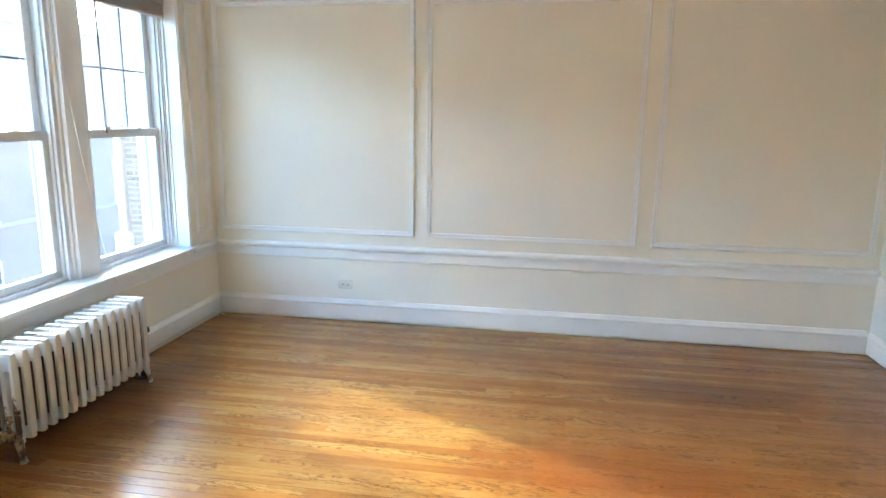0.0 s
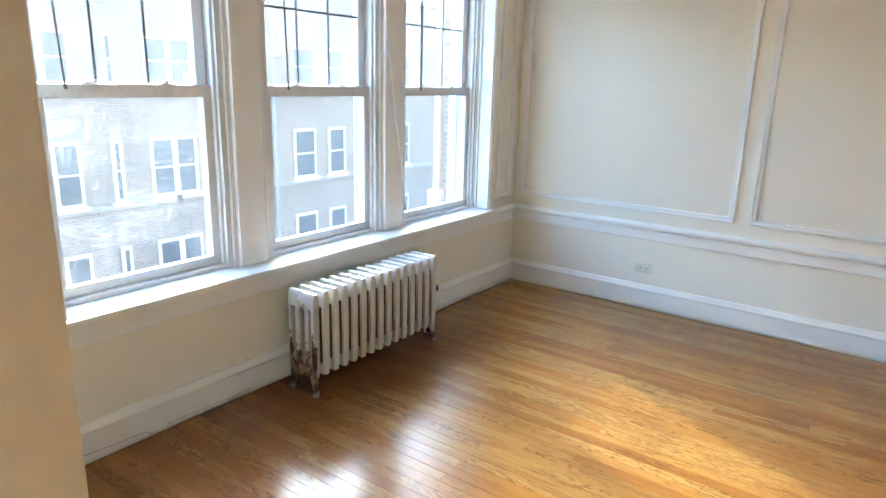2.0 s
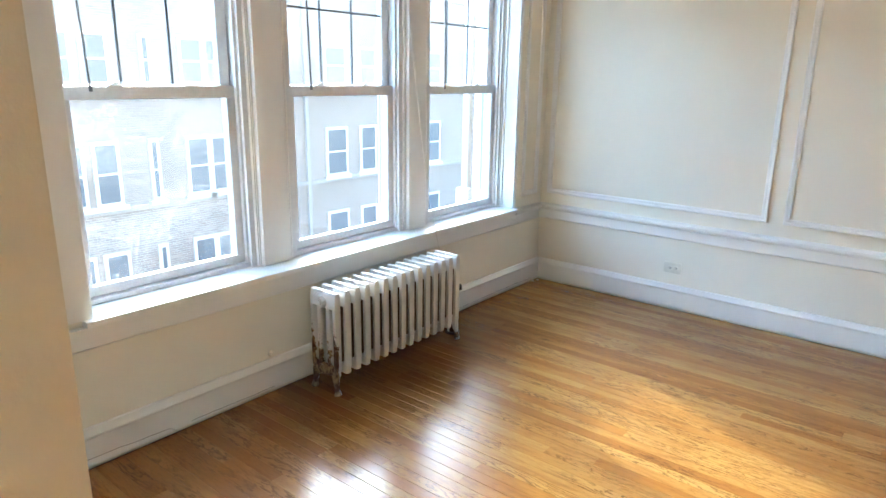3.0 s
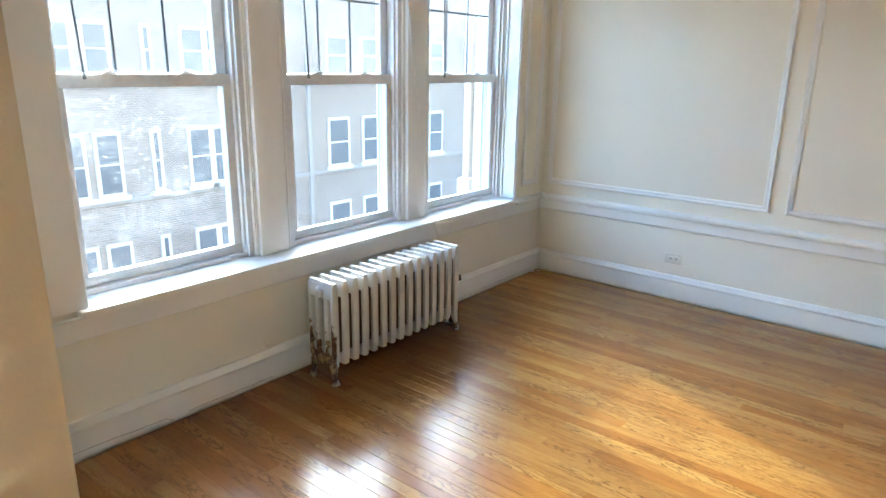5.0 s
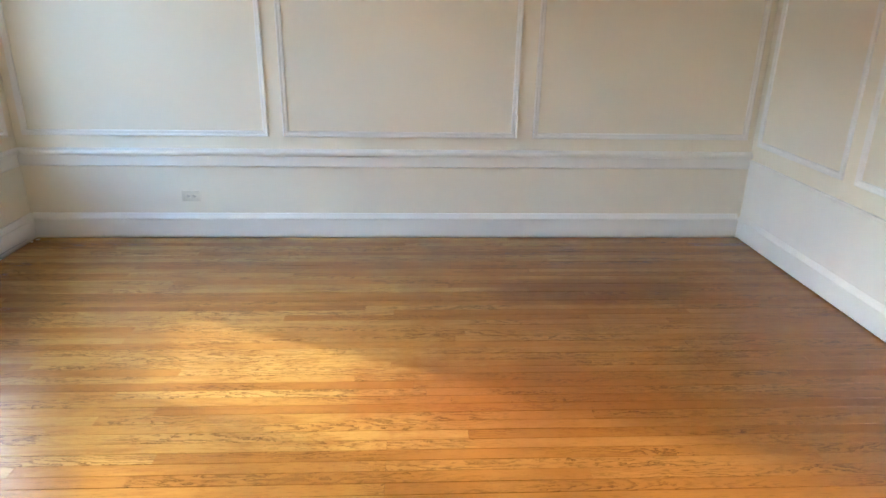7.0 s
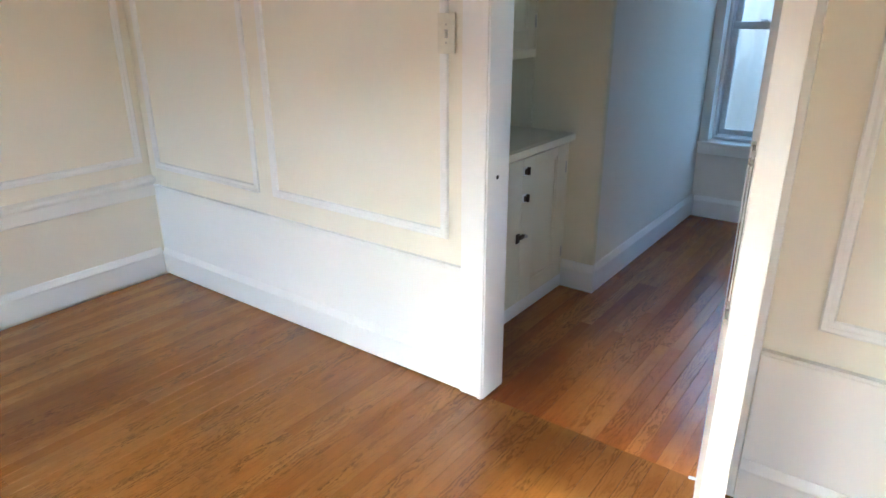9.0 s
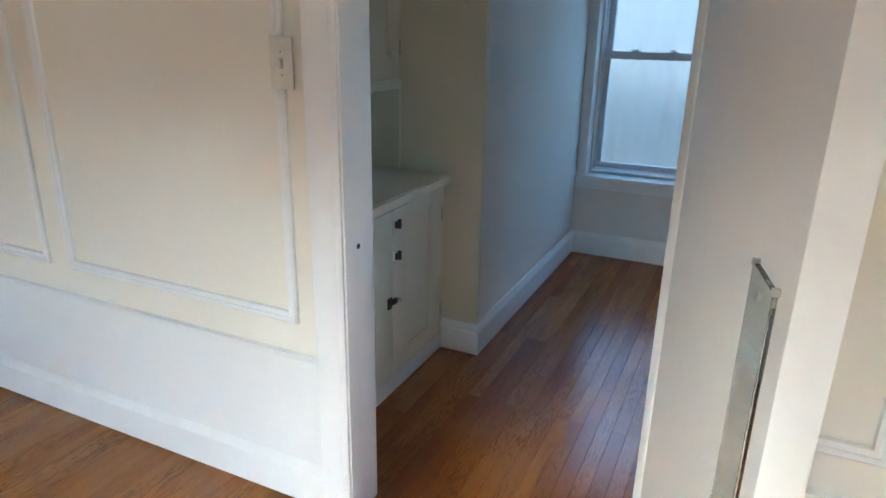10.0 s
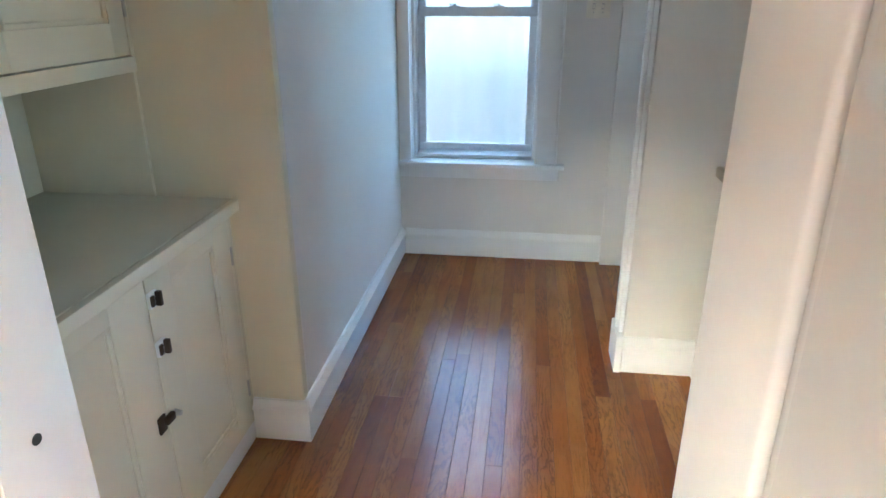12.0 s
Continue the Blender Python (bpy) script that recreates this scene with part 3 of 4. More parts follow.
def inner_columns(material, z0=0.088, z1=0.522, t=0.044):
    """The two columns in the depth of a section, in the given material."""
    bm = bmesh.new()
    for c in (-0.032, 0.032):
        add_box(bm, c - 0.014, -t / 2, z0 + 0.045, c + 0.014, t / 2, z1 - 0.075, 0.009)
    return mesh_of("inner_column", bm, material, 40)


section_mesh = rad_section()
# all but the end section get the dark tone that deepens the gaps
inner_mesh = inner_columns(RUST_SHADE)
pitch = (RY1 - RY0 - 0.05) / (SECTIONS - 1)
for i in range(SECTIONS):
    s = new("section", section_mesh)
    s.parent = rad
    s.location = (0, RY0 + 0.025 + i * pitch + 1.86, 0)
    c = new("inner_column", inner_mesh if i else inner_columns(RADPAINT, t=0.032))
    c.parent = rad
    c.location = s.location
for y, sgn in ((RY0 + 0.020, -1), (RY1 - 0.020, 1)):
    for x in (RX0 + 0.022, RX1 - 0.022):
        bm = bmesh.new()
        ox = 0.012 if x > 0.235 else -0.010
        add_cyl(bm, (x - 0.235, y + 1.86, 0.105), (x - 0.235 + ox, y + 1.86 + sgn * 0.004, 0.03), 0.022, 0.011, 12)
        add_cyl(bm, (x - 0.235 + ox, y + 1.86 + sgn * 0.004, 0.034), (x - 0.235 + ox * 1.6, y + 1.86 + sgn * 0.005, 0.0), 0.012, 0.019, 12)
        part("foot", bm, RADPAINT, rad, "chipped rusty foot", 40)
for z, r in ((0.467, 0.030), (0.123, 0.033)):
    bm = bmesh.new()
    add_cyl(bm, (0, RY0 + 1.86 - 0.012, z), (0, RY0 + 1.86 + 0.01, z), r * 0.8, r, 14)
    add_cyl(bm, (0, RY0 + 1.86 - 0.020, z), (0, RY0 + 1.86 - 0.010, z), r * 0.45, r * 0.5, 6)
    part("plug", bm, RADPAINT, rad, "round cast plug", 40)
bm = bmesh.new()
add_cyl(bm, (0.0, 0.485, 0.123), (0.0, 0.535, 0.123), 0.020, seg=12)
add_cyl(bm, (0.0, 0.535, 0.0), (0.0, 0.535, 0.20), 0.017, seg=12)
add_cyl(bm, (0.0, 0.535, 0.0), (0.0, 0.535, 0.008), 0.045, seg=16)
add_cyl(bm, (0.0, 0.535, 0.20), (0.0, 0.535, 0.25), 0.026, 0.018, 12)
part("valve", bm, DARKMETAL, rad, "dark supply valve and pipe", 40)
bm = bmesh.new()
add_cyl(bm, (0.03, 0.535, 0.285), (0.03, 0.535, 0.312), 0.030, 0.026, 14)
add_cyl(bm, (0.02, 0.535, 0.24), (0.03, 0.535, 0.29), 0.008, seg=8)
part("valve_handle", bm, SLOT, rad, "black valve handle", 40)
bm = bmesh.new()
add_cyl(bm, (0.05, 0.43, 0.05), (0.05, 0.43, 0.10), 0.006, seg=8)
part("drip_pin", bm, RADPAINT, rad)

# ---- outlets and switches ----
def wall_plate(name, label, category, centre, u, out, w, h, kind):
    """A cover plate; u along the wall, out away from it; kind: outlet, switch or double."""
    e = thing(name, label, category, "", centre)
    u, out, up = Vector((*u, 0)), Vector((*out, 0)), Vector((0, 0, 1))
    turn = Matrix((u, up, out)).transposed().to_4x4()

    def slab(nm, a0, b0, d0, a1, b1, d1, mat, bevel=0.0, lab=""):
        bm = bmesh_box(a0, b0, d0, a1, b1, d1, bevel)
        bm.transform(turn)
        part(nm, bm, mat, e, lab, 40)
    slab("plate", -w / 2, -h / 2, 0, w / 2, h / 2, 0.006, IVORY, 0.002)
    if kind == "outlet":
        for s in (-1, 1):
            slab("receptacle", s * 0.020 - 0.016, -0.014, 0.005, s * 0.020 + 0.016, 0.014, 0.0085, IVORY, 0.002)
            for q in (-0.0055, 0.0055):
                slab("slot", s * 0.020 - 0.006, q - 0.0013, 0.008, s * 0.020 + 0.004, q + 0.0013, 0.0092, SLOT)
            slab("slot", s * 0.020 + 0.007, -0.003, 0.008, s * 0.020 + 0.012, 0.003, 0.0092, SLOT)
    else:
        for s in ((0,) if kind == "switch" else (-0.023, 0.023)):
            slab("toggle", s - 0.005, -0.010, 0.004, s + 0.005, 0.008, 0.016, IVORY, 0.002)
            slab("toggle_slot", s - 0.007, -0.014, 0.0055, s + 0.007, 0.014, 0.0066, STEEL)
            for q in (-0.030, 0.030):
                slab("screw", s - 0.003, q - 0.003, 0.005, s + 0.003, q + 0.003, 0.0075, STEEL, 0.001)
    return e


wall_plate("wall_outlet", "ivory duplex outlet mounted sideways above the baseboard", "outlet", (1.079, YN, 0.283), (1, 0), (0, -1), 0.118, 0.072, "outlet")
wall_plate("light_switch", "ivory toggle light switch beside the doorway", "light switch", (XE - 0.014, -2.093, 1.415), (0, -1), (-1, 0), 0.074, 0.135, "switch")
wall_plate("light_switch", "white double toggle switch on the pantry wall", "light switch", (7.83, -3.225, 1.400), (0, -1), (-1, 0), 0.118, 0.115, "double")
bm = bmesh.new()
add_cyl(bm, (XW, -2.50, 0.188), (XW + 0.014, -2.50, 0.188), 0.017, 0.011, 12)
add_cyl(bm, (XW + 0.013, -2.50, 0.188), (XW + 0.019, -2.50, 0.188), 0.007, 0.006, 10)
tagged(part("wall_plug", bm, CREAM, smooth=40), "painted-over capped hole in the plaster", "wall plug")

# ---- cracks and paint flakes ----
def crack(pts, thick=0.0022):
    """A dark hairline crack in the paint of the window wall's baseboard, through (y, z) points."""
    bm = bmesh.new()
    for (ya, za), (yb, zb) in zip(pts, pts[1:]):
        x = XW + 0.0204
        q = [bm.verts.new((x, ya, za)), bm.verts.new((x, yb, zb)), bm.verts.new((x, yb, zb + thick)), bm.verts.new((x, ya, za + thick))]
        f = bm.faces.new(q)
        g = bmesh.ops.extrude_face_region(bm, geom=[f])["geom"]
        bmesh.ops.translate(bm, vec=(-0.003, 0, 0), verts=[v for v in g if isinstance(v, bmesh.types.BMVert)])
    return structure(part("trim_crack", bm, GREYSTONE), "hairline crack in the baseboard paint")


jag = random.Random(11)
for y0, y1, z0, z1 in ((-3.86, -3.06, 0.050, 0.030), (-3.06, -3.02, 0.030, 0.008), (-2.95, -2.50, 0.022, 0.016), (-1.20, -0.10, 0.020, 0.024)):
    n = 12
    crack([(y0 + (y1 - y0) * k / n, z0 + (z1 - z0) * k / n + jag.uniform(-0.003, 0.003)) for k in range(n + 1)])
for x, y, a in ((0.075, -0.055, 0.4), (0.06, -0.10, 2.0)):
    bm = bmesh.new()
    add_box(bm, -0.011, -0.006, 0.0005, 0.010, 0.006, 0.0035, 0.001)
    add_box(bm, -0.002, 0.002, 0.0005, 0.013, 0.010, 0.0028, 0.001)
    f = tagged(part("paint_flake", bm, TRIM), "small white paint flake lying on the floor", "paint flake", "paint flakes")
    f.matrix_world = pose(x, y, 0, 0, 0, math.degrees(a))

# ---- swinging door ----
HEEL, FREE, THICK = Vector((4.768, -3.153, 0)), Vector((3.985, -3.314, 0)), 0.044
leaf = (FREE - HEEL).length
door = structure(new("door_1"), "white flush swinging door standing open, with a glass push plate")
door.empty_display_size = 0.1
door.matrix_world = Matrix.Translation((HEEL.x, HEEL.y, 0)) @ Matrix.Rotation(math.atan2(FREE.y - HEEL.y, FREE.x - HEEL.x), 4, "Z")
bm = bmesh.new()
add_box(bm, 0, -THICK / 2, 0.290, leaf, THICK / 2, 2.02, 0.004)
add_box(bm, 0.03, -THICK / 2, 0.012, leaf, THICK / 2, 0.2895, 0.004)
add_cyl(bm, (0, 0, 0.290), (0, 0, 2.02), THICK / 2, seg=24)
part("leaf", bm, DOORWHITE, door, smooth=40)
bm = bmesh.new()
add_box(bm, -0.006, -THICK / 2 + 0.002, 0.010, 0.0295, THICK / 2 - 0.002, 0.287, 0.004)
add_cyl(bm, (-0.004, -0.045, 0.06), (-0.004, -0.012, 0.06), 0.005, seg=10)
add_cyl(bm, (-0.004, 0, 0.0), (-0.004, 0, 0.02), 0.014, seg=12)
part("spring_hinge", bm, painted("grey_hinge_paint", (0.56, 0.56, 0.55), 0.45), door, "grey painted spring hinge at the heel", 40)
# the leaf's local +y points to its south side, so the north face is at -y
bm = bmesh_box(leaf - 0.128, -THICK / 2 - 0.0065, 0.985, leaf - 0.040, -THICK / 2 - 0.0008, 1.283, 0.001)
part("push_plate", bm, PLATEGLASS, door, "greenish clear glass push plate").visible_shadow = False
for z in (1.006, 1.262):
    bm = bmesh.new()
    add_cyl(bm, (leaf - 0.084, -THICK / 2 - 0.009, z), (leaf - 0.084, -THICK / 2 - 0.0005, z), 0.006, seg=12)
    part("screw", bm, STEEL, door, smooth=40)
for u in (leaf - 0.128, leaf - 0.040):
    for z in (0.985, 1.283):
        bm = bmesh_box(u - 0.003, -THICK / 2 - 0.0078, z - 0.004, u + 0.003, -THICK / 2, z + 0.004, 0.001)
        part("clip", bm, STEEL, door)
bm = bmesh_box(leaf - 0.001, -0.011, 0.90, leaf + 0.0025, 0.011, 0.985, 0.001)
part("edge_plate", bm, DOORWHITE, door, "painted-over latch plate")
bm = bmesh.new()
add_cyl(bm, (leaf - 0.002, 0.006, 0.955), (leaf + 0.007, 0.006, 0.955), 0.007, seg=12)
part("catch", bm, DOORWHITE, door, "painted catch", 40)

# ---- pantry hall ----
HX, AX, HN, HS = 7.83, 6.045, -2.18, -3.32
structure(box("wall_hall_north", AX + 0.045, HN, -0.014, HX + 0.12, -1.25, H, COOL), "white plaster wall of the pantry hall")
structure(box("wall_alcove_end", AX, HN - 0.002, -0.014, AX + 0.0445, -1.25, H, CABINET, bevel=0.010), "ivory painted end wall of the cupboard alcove")
structure(box("wall_hall_back", XE + 0.11, -1.35, -0.014, AX, -1.25, H, CREAM), "cream plaster wall behind the built-in cupboard")
# narrow opening out of view, added to brighten the cupboard alcove
for a, b, c, d in ((XE + 0.11, 5.48, -0.014, H), (5.70, 6.64, -0.014, H), (5.48, 5.70, -0.014, 1.10), (5.48, 5.70, 2.05, H)):
    structure(box("wall_hall_south", a, -4.30, c, b, -4.18, d, CREAM), "cream plaster pantry wall with a narrow unseen opening added for light")
structure(box("wall_hall_post", 6.64, -5.2, -0.014, 6.78, HS, H, COOL, bevel=0.006), "cool white wall end beside the passage")
# opening at x 7.42 to 7.7 is unseen, added to light the end wall
for a, b, c, d in ((6.78, 7.42, -0.014, H), (7.7, 8.15, -0.014, H), (7.42, 7.7, -0.014, 0.9), (7.42, 7.7, 2.05, H)):
    structure(box("wall_passage", a, -5.3, c, b, -5.2, d, COOL), "white wall of the passage with an unseen opening added for light")
YA, YB, ZA, ZB = -2.245, -2.945, 0.578, 2.10    # window opening in the end wall
structure(box("wall_hall_east_1", HX, HN, -0.014, HX + 0.32, YA, H, COOL), "cool white end wall of the pantry hall")
structure(box("wall_hall_east_2", HX, YB, -0.014, HX + 0.32, -5.2, H, COOL), "cool white end wall of the pantry hall")
structure(box("wall_hall_east_3", HX, YB, -0.014, HX + 0.32, YA, ZA, COOL), "cool white wall below the pantry window")
structure(box("wall_hall_east_4", HX, YB, ZB, HX + 0.32, YA, H, COOL), "cool white wall above the pantry window")

hw = structure(part("window_4", bmesh_box(7.98, YB, ZA, 8.07, YB + 0.02, ZB), VINYL), "white double-hung window with rippled frosted glass")
part("window_frame", bmesh_box(7.98, YA - 0.02, ZA, 8.07, YA, ZB), VINYL, hw)
part("window_frame", bmesh_box(7.98, YB + 0.02, ZB - 0.03, 8.07, YA - 0.02, ZB), VINYL, hw)
part("window_sill", bmesh_box(7.90, YB + 0.02, ZA, 8.07, YA - 0.02, ZA + 0.022, 0.004), VINYL, hw, smooth=40)
low = sash("lower_sash", hw, 8.036, YB + 0.022, YA - 0.022, 0.605, 1.394, 0.040, 0.040, 0.050, FROST)
up = sash("upper_sash", hw, 8.074, YB + 0.022, YA - 0.022, 1.352, ZB - 0.032, 0.040, 0.040, 0.04, FROST)
for f in (0.33, 0.68):
    sash_lock(low, 8.028, YB + (YA - YB) * f, 1.394)
for y, s in ((YB, 1), (YA, -1)):
    for x in (7.955, 7.925):
        y0, y1 = (y, y + 0.016) if s > 0 else (y - 0.016, y)
        part("stop", bmesh_box(x, y0, ZA + 0.002, x + 0.016, y1, ZB, 0.003), TRIM, hw, smooth=40)
structure(box("trim", HX - 0.020, -3.052, ZA, HX, YB + 0.004, 2.2, TRIM, bevel=0.004), "white moulded window casing")
structure(box("trim", HX - 0.030, -3.064, ZA, HX, -3.0525, 2.2, TRIM, bevel=0.004), "white casing back band")
structure(box("trim", HX - 0.020, YA - 0.004, ZA, HX, HN - 0.004, 2.2, TRIM, bevel=0.004), "white moulded window casing")
structure(box("window_stool", HX - 0.050, -3.105, ZA - 0.026, HX + 0.15, HN - 0.002, ZA - 0.0005, TRIM, bevel=0.005), "white painted window stool")
structure(box("trim", HX - 0.020, -3.075, ZA - 0.095, HX, HN - 0.002, ZA - 0.0265, TRIM, bevel=0.004), "white window apron board")

baseboard((AX, HN), (HX, HN), (0, -1))
baseboard((AX, -2.002), (AX, HN - 0.020), (-1, 0))
baseboard((HX, HN - 0.026), (HX, -3.340), (-1, 0))
baseboard((6.64, HS), (6.64, -3.598), (-1, 0))
structure(box("trim", HX - 0.045, -3.487, 0.002, HX, -3.342, 2.1, COOL, bevel=0.004), "plain wide white door casing board")
structure(box("trim", 6.662, HS + 0.0005, 0.17, 6.80, HS + 0.018, 2.1, TRIM, bevel=0.004), "white casing on the wall end")
structure(box("trim", 6.664, HS + 0.0185, 0.19, 6.690, HS + 0.034, 2.1, TRIM, bevel=0.006), "white casing bead")
bm = bmesh.new()
add_box(bm, 6.625, HS + 0.0005, 0.001, 6.80, HS + 0.030, 0.168, 0.006)
structure(part("baseboard", bm, TRIM, smooth=40), "white plinth block at the wall end")


def cupboard_pull(parent, x, y, z):
    bm = bmesh.new()
    add_box(bm, x - 0.018, y - 0.010, z - 0.020, x + 0.018, y, z + 0.020, 0.002)
    part("pull", bm, TRIM, parent, "painted cupboard catch", 40)
    bm = bmesh.new()
    add_box(bm, x + 0.004, y - 0.024, z - 0.019, x + 0.016, y - 0.0095, z + 0.019, 0.002)
    add_box(bm, x - 0.017, y - 0.016, z - 0.014, x - 0.004, y - 0.0095, z + 0.014, 0.002)
    part("pull_face", bm, DARKMETAL, parent, "dark worn metal face", 40)


def cupboard_door(parent, x0, x1, z0, z1, y, panel):
    """A frame-and-panel door facing south at y; panel gives the recess (x0, x1, z0, z1)."""
    px0, px1, pz0, pz1 = panel
    bm = bmesh.new()
    d = 0.020
    add_box(bm, x0, y, z0, px0, y + d, z1, 0.002)
    add_box(bm, px1, y, z0, x1, y + d, z1, 0.002)
    add_box(bm, px0 - 0.001, y, z0, px1 + 0.001, y + d, pz0, 0.002)
    add_box(bm, px0 - 0.001, y, pz1, px1 + 0.001, y + d, z1, 0.002)
    dr = part("door", bm, CABINET, parent, smooth=40)
    part("panel", bmesh_box(px0 - 0.004, y + 0.010, pz0 - 0.004, px1 + 0.004, y + 0.016, pz1 + 0.004), CABINET, dr)
    bm = bmesh.new()
    for a, b, c, e in ((px0, px0 + 0.014, pz0, pz1), (px1 - 0.014, px1, pz0, pz1), (px0, px1, pz0, pz0 + 0.014), (px0, px1, pz1 - 0.014, pz1)):
        add_box(bm, a, y + 0.003, c, b, y + 0.011, e, 0.003)
    part("moulding", bm, CABINET, dr, smooth=40)
    return dr


CY = -2.0
cab = thing("base_cabinet", "ivory painted built-in pantry base cabinet with dark catches", "cabinet", "", (5.5, CY, 0))
cab.matrix_world = Matrix.Identity(4)
part("body", bmesh_box(XE + 0.135, CY + 0.022, 0.075, AX - 0.003, -1.352, 0.838), CABINET, cab)
part("plinth", bmesh_box(XE + 0.135, CY + 0.004, 0.001, AX - 0.003, CY + 0.022, 0.076, 0.003), TRIM, cab, "white plinth board", 40)
part("face_frame", bmesh_box(AX - 0.028, CY + 0.001, 0.077, AX - 0.004, CY + 0.0215, 0.836, 0.002), CABINET, cab, smooth=40)
d1 = cupboard_door(cab, XE + 0.14, 5.556, 0.080, 0.822, CY, (5.08, 5.415, 0.16, 0.775))
d2 = cupboard_door(cab, 5.561, AX - 0.030, 0.080, 0.822, CY, (5.672, 5.915, 0.16, 0.775))
cupboard_pull(d2, 5.574, CY, 0.764)
cupboard_pull(d2, 5.574, CY, 0.630)
bm = bmesh.new()
add_box(bm, 5.508, CY - 0.007, 0.410, 5.540, CY, 0.458, 0.003)
add_box(bm, 5.528, CY - 0.020, 0.428, 5.564, CY - 0.006, 0.450, 0.004)
part("latch", bm, DARKMETAL, d1, "worn dark spring latch", 40)
bm = bmesh.new()
add_cyl(bm, (5.572, CY - 0.030, 0.438), (5.572, CY - 0.012, 0.438), 0.007, 0.010, 12)
part("latch_knob", bm, STEEL, d1, "small steel knob", 40)
for z in (0.70, 0.22):
    part("hinge", bmesh_box(AX - 0.034, CY - 0.004, z - 0.03, AX - 0.026, CY + 0.001, z + 0.03, 0.001), STEEL, d2, "painted hinge")
top = thing("countertop", "ivory painted pantry countertop with a rounded front edge", "countertop")
part("slab", bmesh_box(XE + 0.112, -2.010, 0.846, AX - 0.002, -1.352, 0.880, 0.003), CABINET, top, smooth=40)
part("nosing", bmesh_box(XE + 0.112, -2.034, 0.842, AX - 0.002, -2.0105, 0.880, 0.008), CABINET, top, "rounded front edge", 40)

UY = -1.772
upper = thing("wall_cupboard", "ivory painted built-in upper pantry cupboard over an open niche", "cupboard")
part("body", bmesh_box(XE + 0.112, UY + 0.022, 1.2525, AX - 0.002, -1.352, 2.45), CABINET, upper)
part("bottom_rail", bmesh_box(XE + 0.112, UY - 0.004, 1.252, AX - 0.002, UY + 0.0215, 1.294, 0.003), CABINET, upper, smooth=40)
cupboard_door(upper, XE + 0.13, 5.50, 1.298, 2.40, UY, (5.03, 5.43, 1.385, 2.32))
u2 = cupboard_door(upper, 5.505, AX - 0.02, 1.298, 2.40, UY, (5.575, AX - 0.09, 1.385, 2.32))
part("hinge", bmesh_box(AX - 0.022, UY - 0.005, 1.40, AX - 0.012, UY, 1.46, 0.001), STEEL, u2, "painted hinge")
part("stile", bmesh_box(AX - 0.0195, UY - 0.003, 1.2945, AX - 0.002, UY + 0.021, 2.45, 0.002), CABINET, upper, smooth=40)
part("niche_side", bmesh_box(AX - 0.016, UY + 0.002, 0.8815, AX - 0.002, -1.40, 1.2515, 0.002), CABINET, upper, smooth=40)
part("niche_back", bmesh_box(XE + 0.112, -1.398, 0.8815, AX - 0.002, -1.356, 1.2515), CABINET, upper)

cab2 = thing("base_cabinet", "ivory painted pantry base cabinet opposite the other", "cabinet")
part("body", bmesh_box(XE + 0.135, -4.178, 0.0, 6.637, -3.612, 0.838, 0.003), CABINET, cab2, smooth=40)
part("plinth", bmesh_box(XE + 0.135, -3.6115, 0.001, 6.637, -3.598, 0.10, 0.003), TRIM, cab2, "white plinth board", 40)
top2 = thing("countertop", "ivory painted narrow pantry countertop", "countertop")
part("slab", bmesh_box(XE + 0.112, -4.178, 0.846, 6.637, -3.60, 0.880, 0.003), CABINET, top2, smooth=40)
part("nosing", bmesh_box(XE + 0.112, -3.5995, 0.842, 6.637, -3.575, 0.880, 0.008), CABINET, top2, "rounded front edge", 40)

# ---- outside ----
structure(box("ground", -400, -400, -7.2, 400, 400, -7.0, ASPHALT), "grey street far below the windows")
FX = -16.0
house = thing("apartment_building", "tan brick apartment building with white sash windows across the street", "building")
part("wall", bmesh_box(FX - 8, -25, -7.0, FX, 45, 4.6), BRICK, house, "tan brick wall")
part("parapet", bmesh_box(FX - 8.1, -25.1, 4.605, FX + 0.12, 45.1, 4.95), STONE, house, "pale stone coping")
part("ledge", bmesh_box(FX, -25, -2.35, FX + 0.08, 45, -2.22), GREYSTONE, house, "weathered stone string course")


def far_window(y0, y1, z0, z1):
    w = part("window", bmesh_box(FX + 0.002, y0 - 0.10, z0 - 0.10, FX + 0.06, y1 + 0.10, z1 + 0.10), STONE, house)
    part("pane", bmesh_box(FX + 0.0605, y0, z0, FX + 0.066, y1, (z0 + z1) / 2 - 0.03), FARGLASS, w)
    part("pane", bmesh_box(FX + 0.0605, y0, (z0 + z1) / 2 + 0.03, FX + 0.066, y1, z1), FARGLASS, w)
    part("sill", bmesh_box(FX + 0.002, y0 - 0.2, z0 - 0.22, FX + 0.13, y1 + 0.2, z0 - 0.1005), STONE, w)


COLUMNS = [(-7.6, -6.9), (-6.6, -5.9), (-2.6, -1.9), (-0.4, 0.3), (2.55, 3.10), (3.50, 4.05), (5.10, 5.22), (6.25, 6.85), (7.05, 7.6), (11.78, 12.65), (13.5, 14.2),
           (17.45, 18.2), (20.6, 21.3), (23.0, 23.6), (26, 26.7), (29, 29.7)]
for z0, z1 in ((1.25, 2.45), (-2.05, -0.45), (-5.0, -3.6)):
    for y0, y1 in COLUMNS:
        far_window(y0, y1, z0, z1)
part("downspout", bmesh_box(FX, 10.75, -7, FX + 0.10, 10.88, 4.6), GREYSTONE, house, "grey downspout")

wing = thing("building_wing", "brick corner of the own building with a white stone pilaster", "building")
part("wall", bmesh_box(-2.50, 2.5, -7.0, -0.505, 6.0, 13.0), BRICK, wing, "tan brick wall")
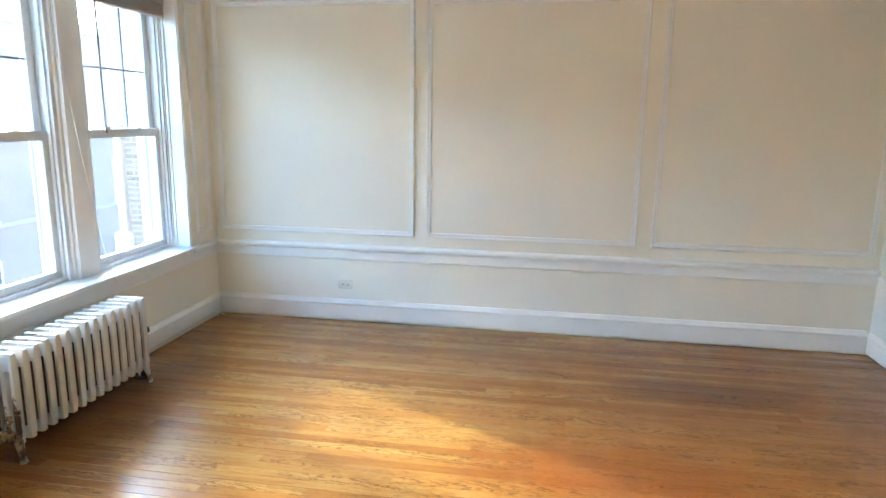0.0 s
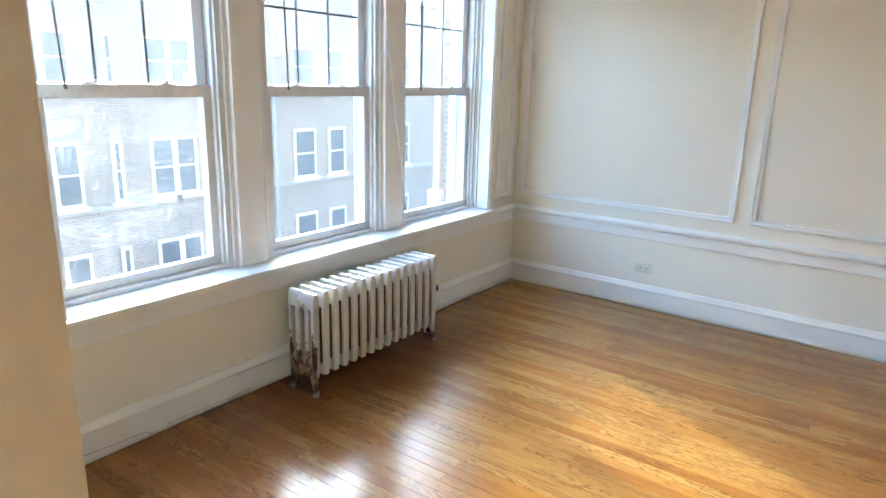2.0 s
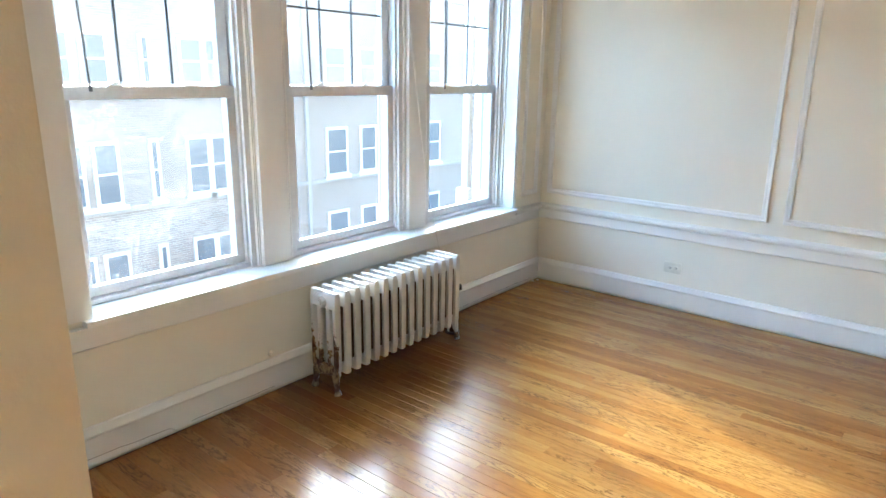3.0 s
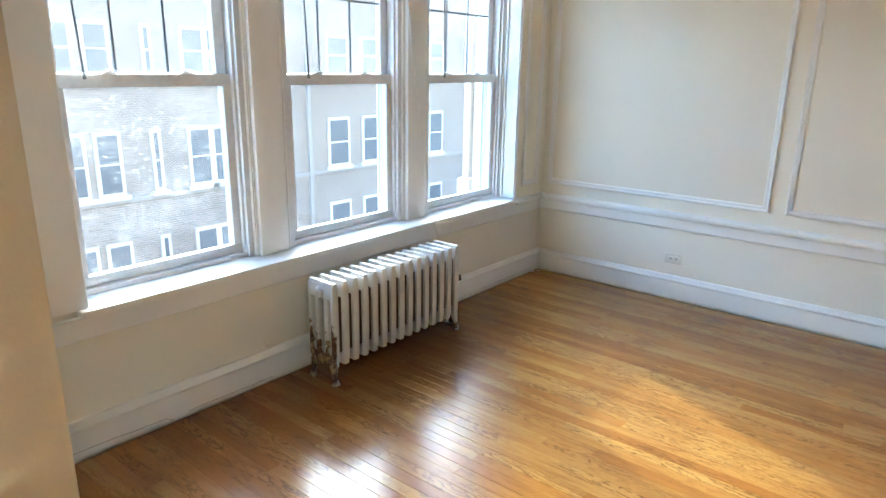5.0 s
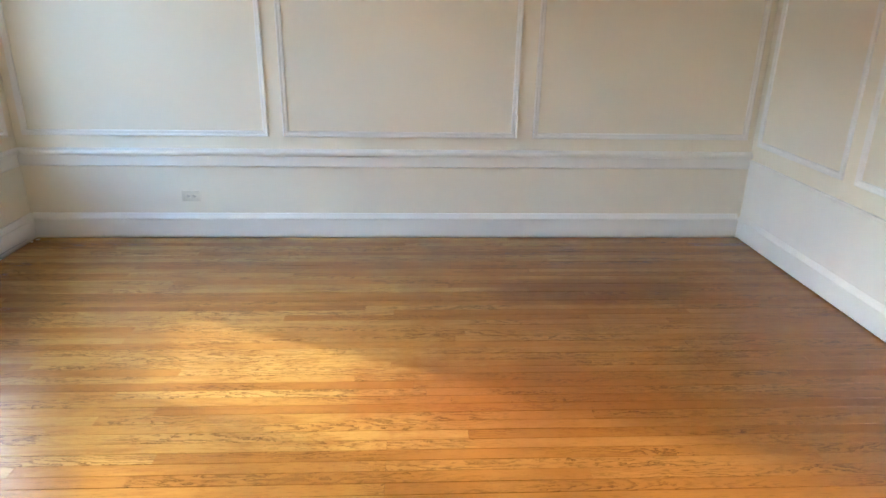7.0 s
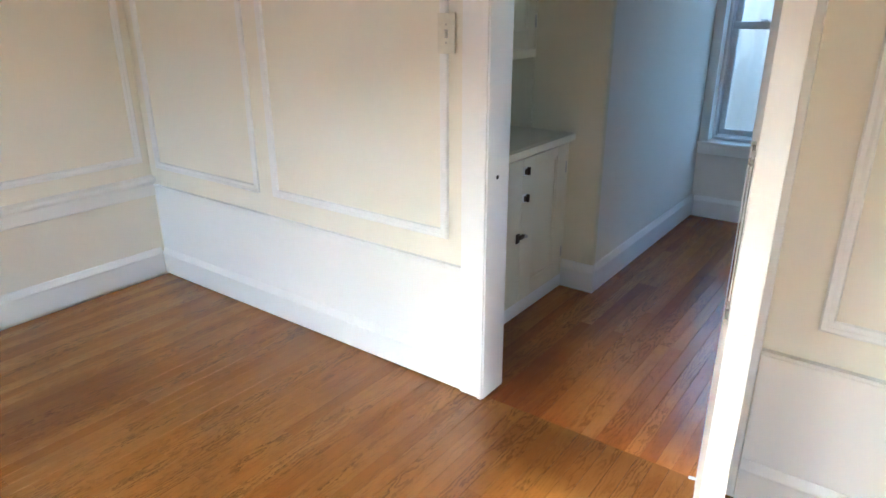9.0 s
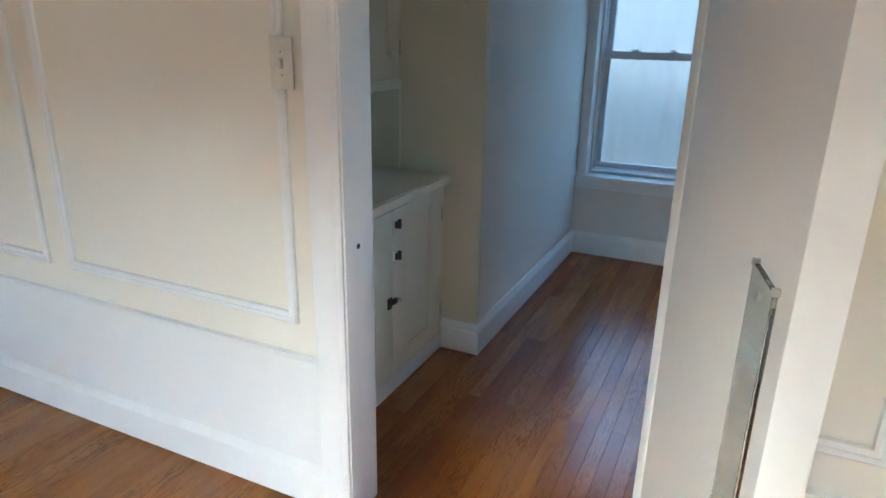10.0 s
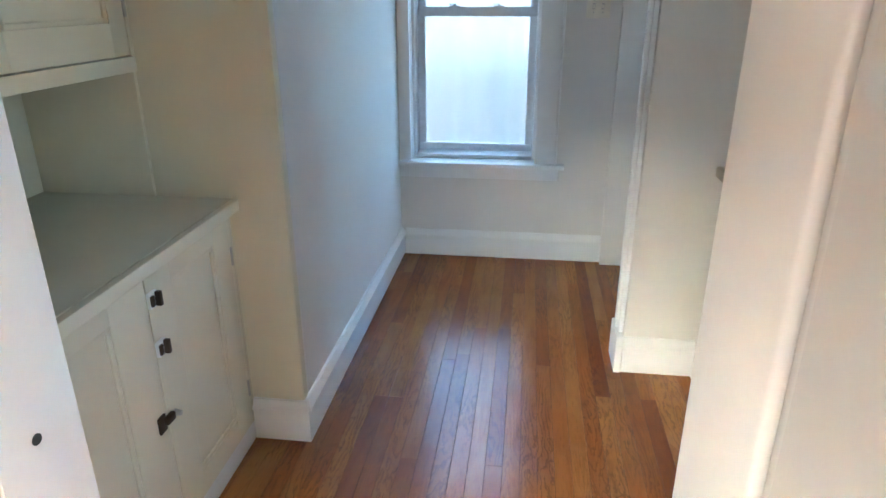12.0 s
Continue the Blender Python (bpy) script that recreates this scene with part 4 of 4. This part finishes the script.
part("pilaster", bmesh_box(-2.62, 2.46, 0.12, -2.525, 2.60, 13.0, 0.008), STONE, wing, "white stone pilaster", 40)
bm = bmesh.new()
add_box(bm, -2.68, 2.40, -0.20, -2.46, 2.64, 0.12, 0.05)
add_box(bm, -2.74, 2.34, -0.36, -2.42, 2.70, -0.20, 0.03)
part("pilaster_base", bm, STONE, wing, "white scrolled stone base", 40)
yard = thing("yard_wall", "low grey-blue rendered wall outside the frosted pantry window", "wall")
part("wall", bmesh_box(9.3, -4.6, -7.0, 9.5, 0.0, 1.06), FENCE, yard)
# made-up block that halves the sky light reaching the frosted window
court = thing("court_sky_blocker", "pale unseen block added behind the pantry court to cut sky light", "building")
part("wall", bmesh_box(13.0, -22, -7.0, 15.0, 16, 4.0), PALE, court)
# out of view; made 13 m tall to keep sky light off the facade opposite
block = thing("own_building", "unseen brick front of the flat's building, raised to block sky light", "building")
for a, b, c, d in ((-25, 30, 2.95, 13.0), (-25, 30, -7.0, -0.2), (-25, -7.65, -0.2, 2.95), (0.3, 2.45, -0.2, 2.95)):
    part("wall", bmesh_box(-0.50, a, c, -0.36, b, d), BRICK, block)
part("roof", bmesh_box(-0.355, -25, 12.9, 8.5, 30, 13.0), FENCE, block)

# ---- floor boards ----
BOARD = 0.057
board_meshes = {}


def board_mesh(length, material, key):
    k = (round(length, 3), key)
    if k not in board_meshes:
        bm = bmesh.new()
        w = BOARD - 0.0008
        c = 0.0007
        pts = [(0, 0, -0.0135), (0, w, -0.0135), (0, w, -c), (0, w - c, 0), (0, c, 0), (0, 0, -c)]
        a = [bm.verts.new(p) for p in pts]
        b = [bm.verts.new((length - 0.0005, p[1], p[2])) for p in pts]
        for i in range(6):
            j = (i + 1) % 6
            bm.faces.new((a[i], a[j], b[j], b[i]))
        bm.faces.new(a)
        bm.faces.new(b)
        board_meshes[k] = mesh_of("board", bm, material)
    return board_meshes[k]


def lay(x0, x1, y_top, rows, material, key, parent, lengths, rng, tilt=0.4):
    for r in range(rows):
        x = x0
        y = y_top - (r + 1) * BOARD
        first = True
        while x < x1 - 1e-4:
            L = rng.choice(lengths)
            if first:
                L = rng.choice((0.35, 0.6, 0.85, 1.15, 1.5))
                first = False
            if x1 - x - L < 0.25:
                L = x1 - x
            o = new("floor_board", board_mesh(L, material, key))
            o.parent = parent
            o.location = (x, y, 0)
            o.rotation_euler = (radians(rng.uniform(-tilt, tilt)), radians(rng.uniform(-0.03, 0.03)), 0)     # slightly cupped strips
            x += L


def lay_joined(x0, x1, y_top, rows, material, parent, rng):
    verts, faces = [], []
    for r in range(rows):
        x = x0
        y = y_top - (r + 1) * BOARD
        while x < x1 - 1e-4:
            L = min(rng.choice((0.9, 1.3, 1.8)), x1 - x)
            n = len(verts)
            for z in (-0.0135, 0):
                verts += [(x, y, z), (x + L - 0.001, y, z), (x + L - 0.0005, y + BOARD - 0.0005, z), (x, y + BOARD - 0.0005, z)]
            faces += [(n + 4, n + 5, n + 6, n + 7), (n, n + 1, n + 5, n + 4), (n + 2, n + 3, n + 7, n + 6), (n + 1, n + 2, n + 6, n + 5), (n + 3, n, n + 4, n + 7)]
            x += L
    me = bpy.data.meshes.new("floor_boards")
    me.from_pydata(verts, [], faces)
    me.materials.append(material)
    o = new("floor_boards", me)
    o.parent = parent
    tagged(o, "varnished oak floor boards", kind="stuff")


rng = random.Random(5)
LONG = (0.95, 1.25, 1.55, 1.9, 2.3)
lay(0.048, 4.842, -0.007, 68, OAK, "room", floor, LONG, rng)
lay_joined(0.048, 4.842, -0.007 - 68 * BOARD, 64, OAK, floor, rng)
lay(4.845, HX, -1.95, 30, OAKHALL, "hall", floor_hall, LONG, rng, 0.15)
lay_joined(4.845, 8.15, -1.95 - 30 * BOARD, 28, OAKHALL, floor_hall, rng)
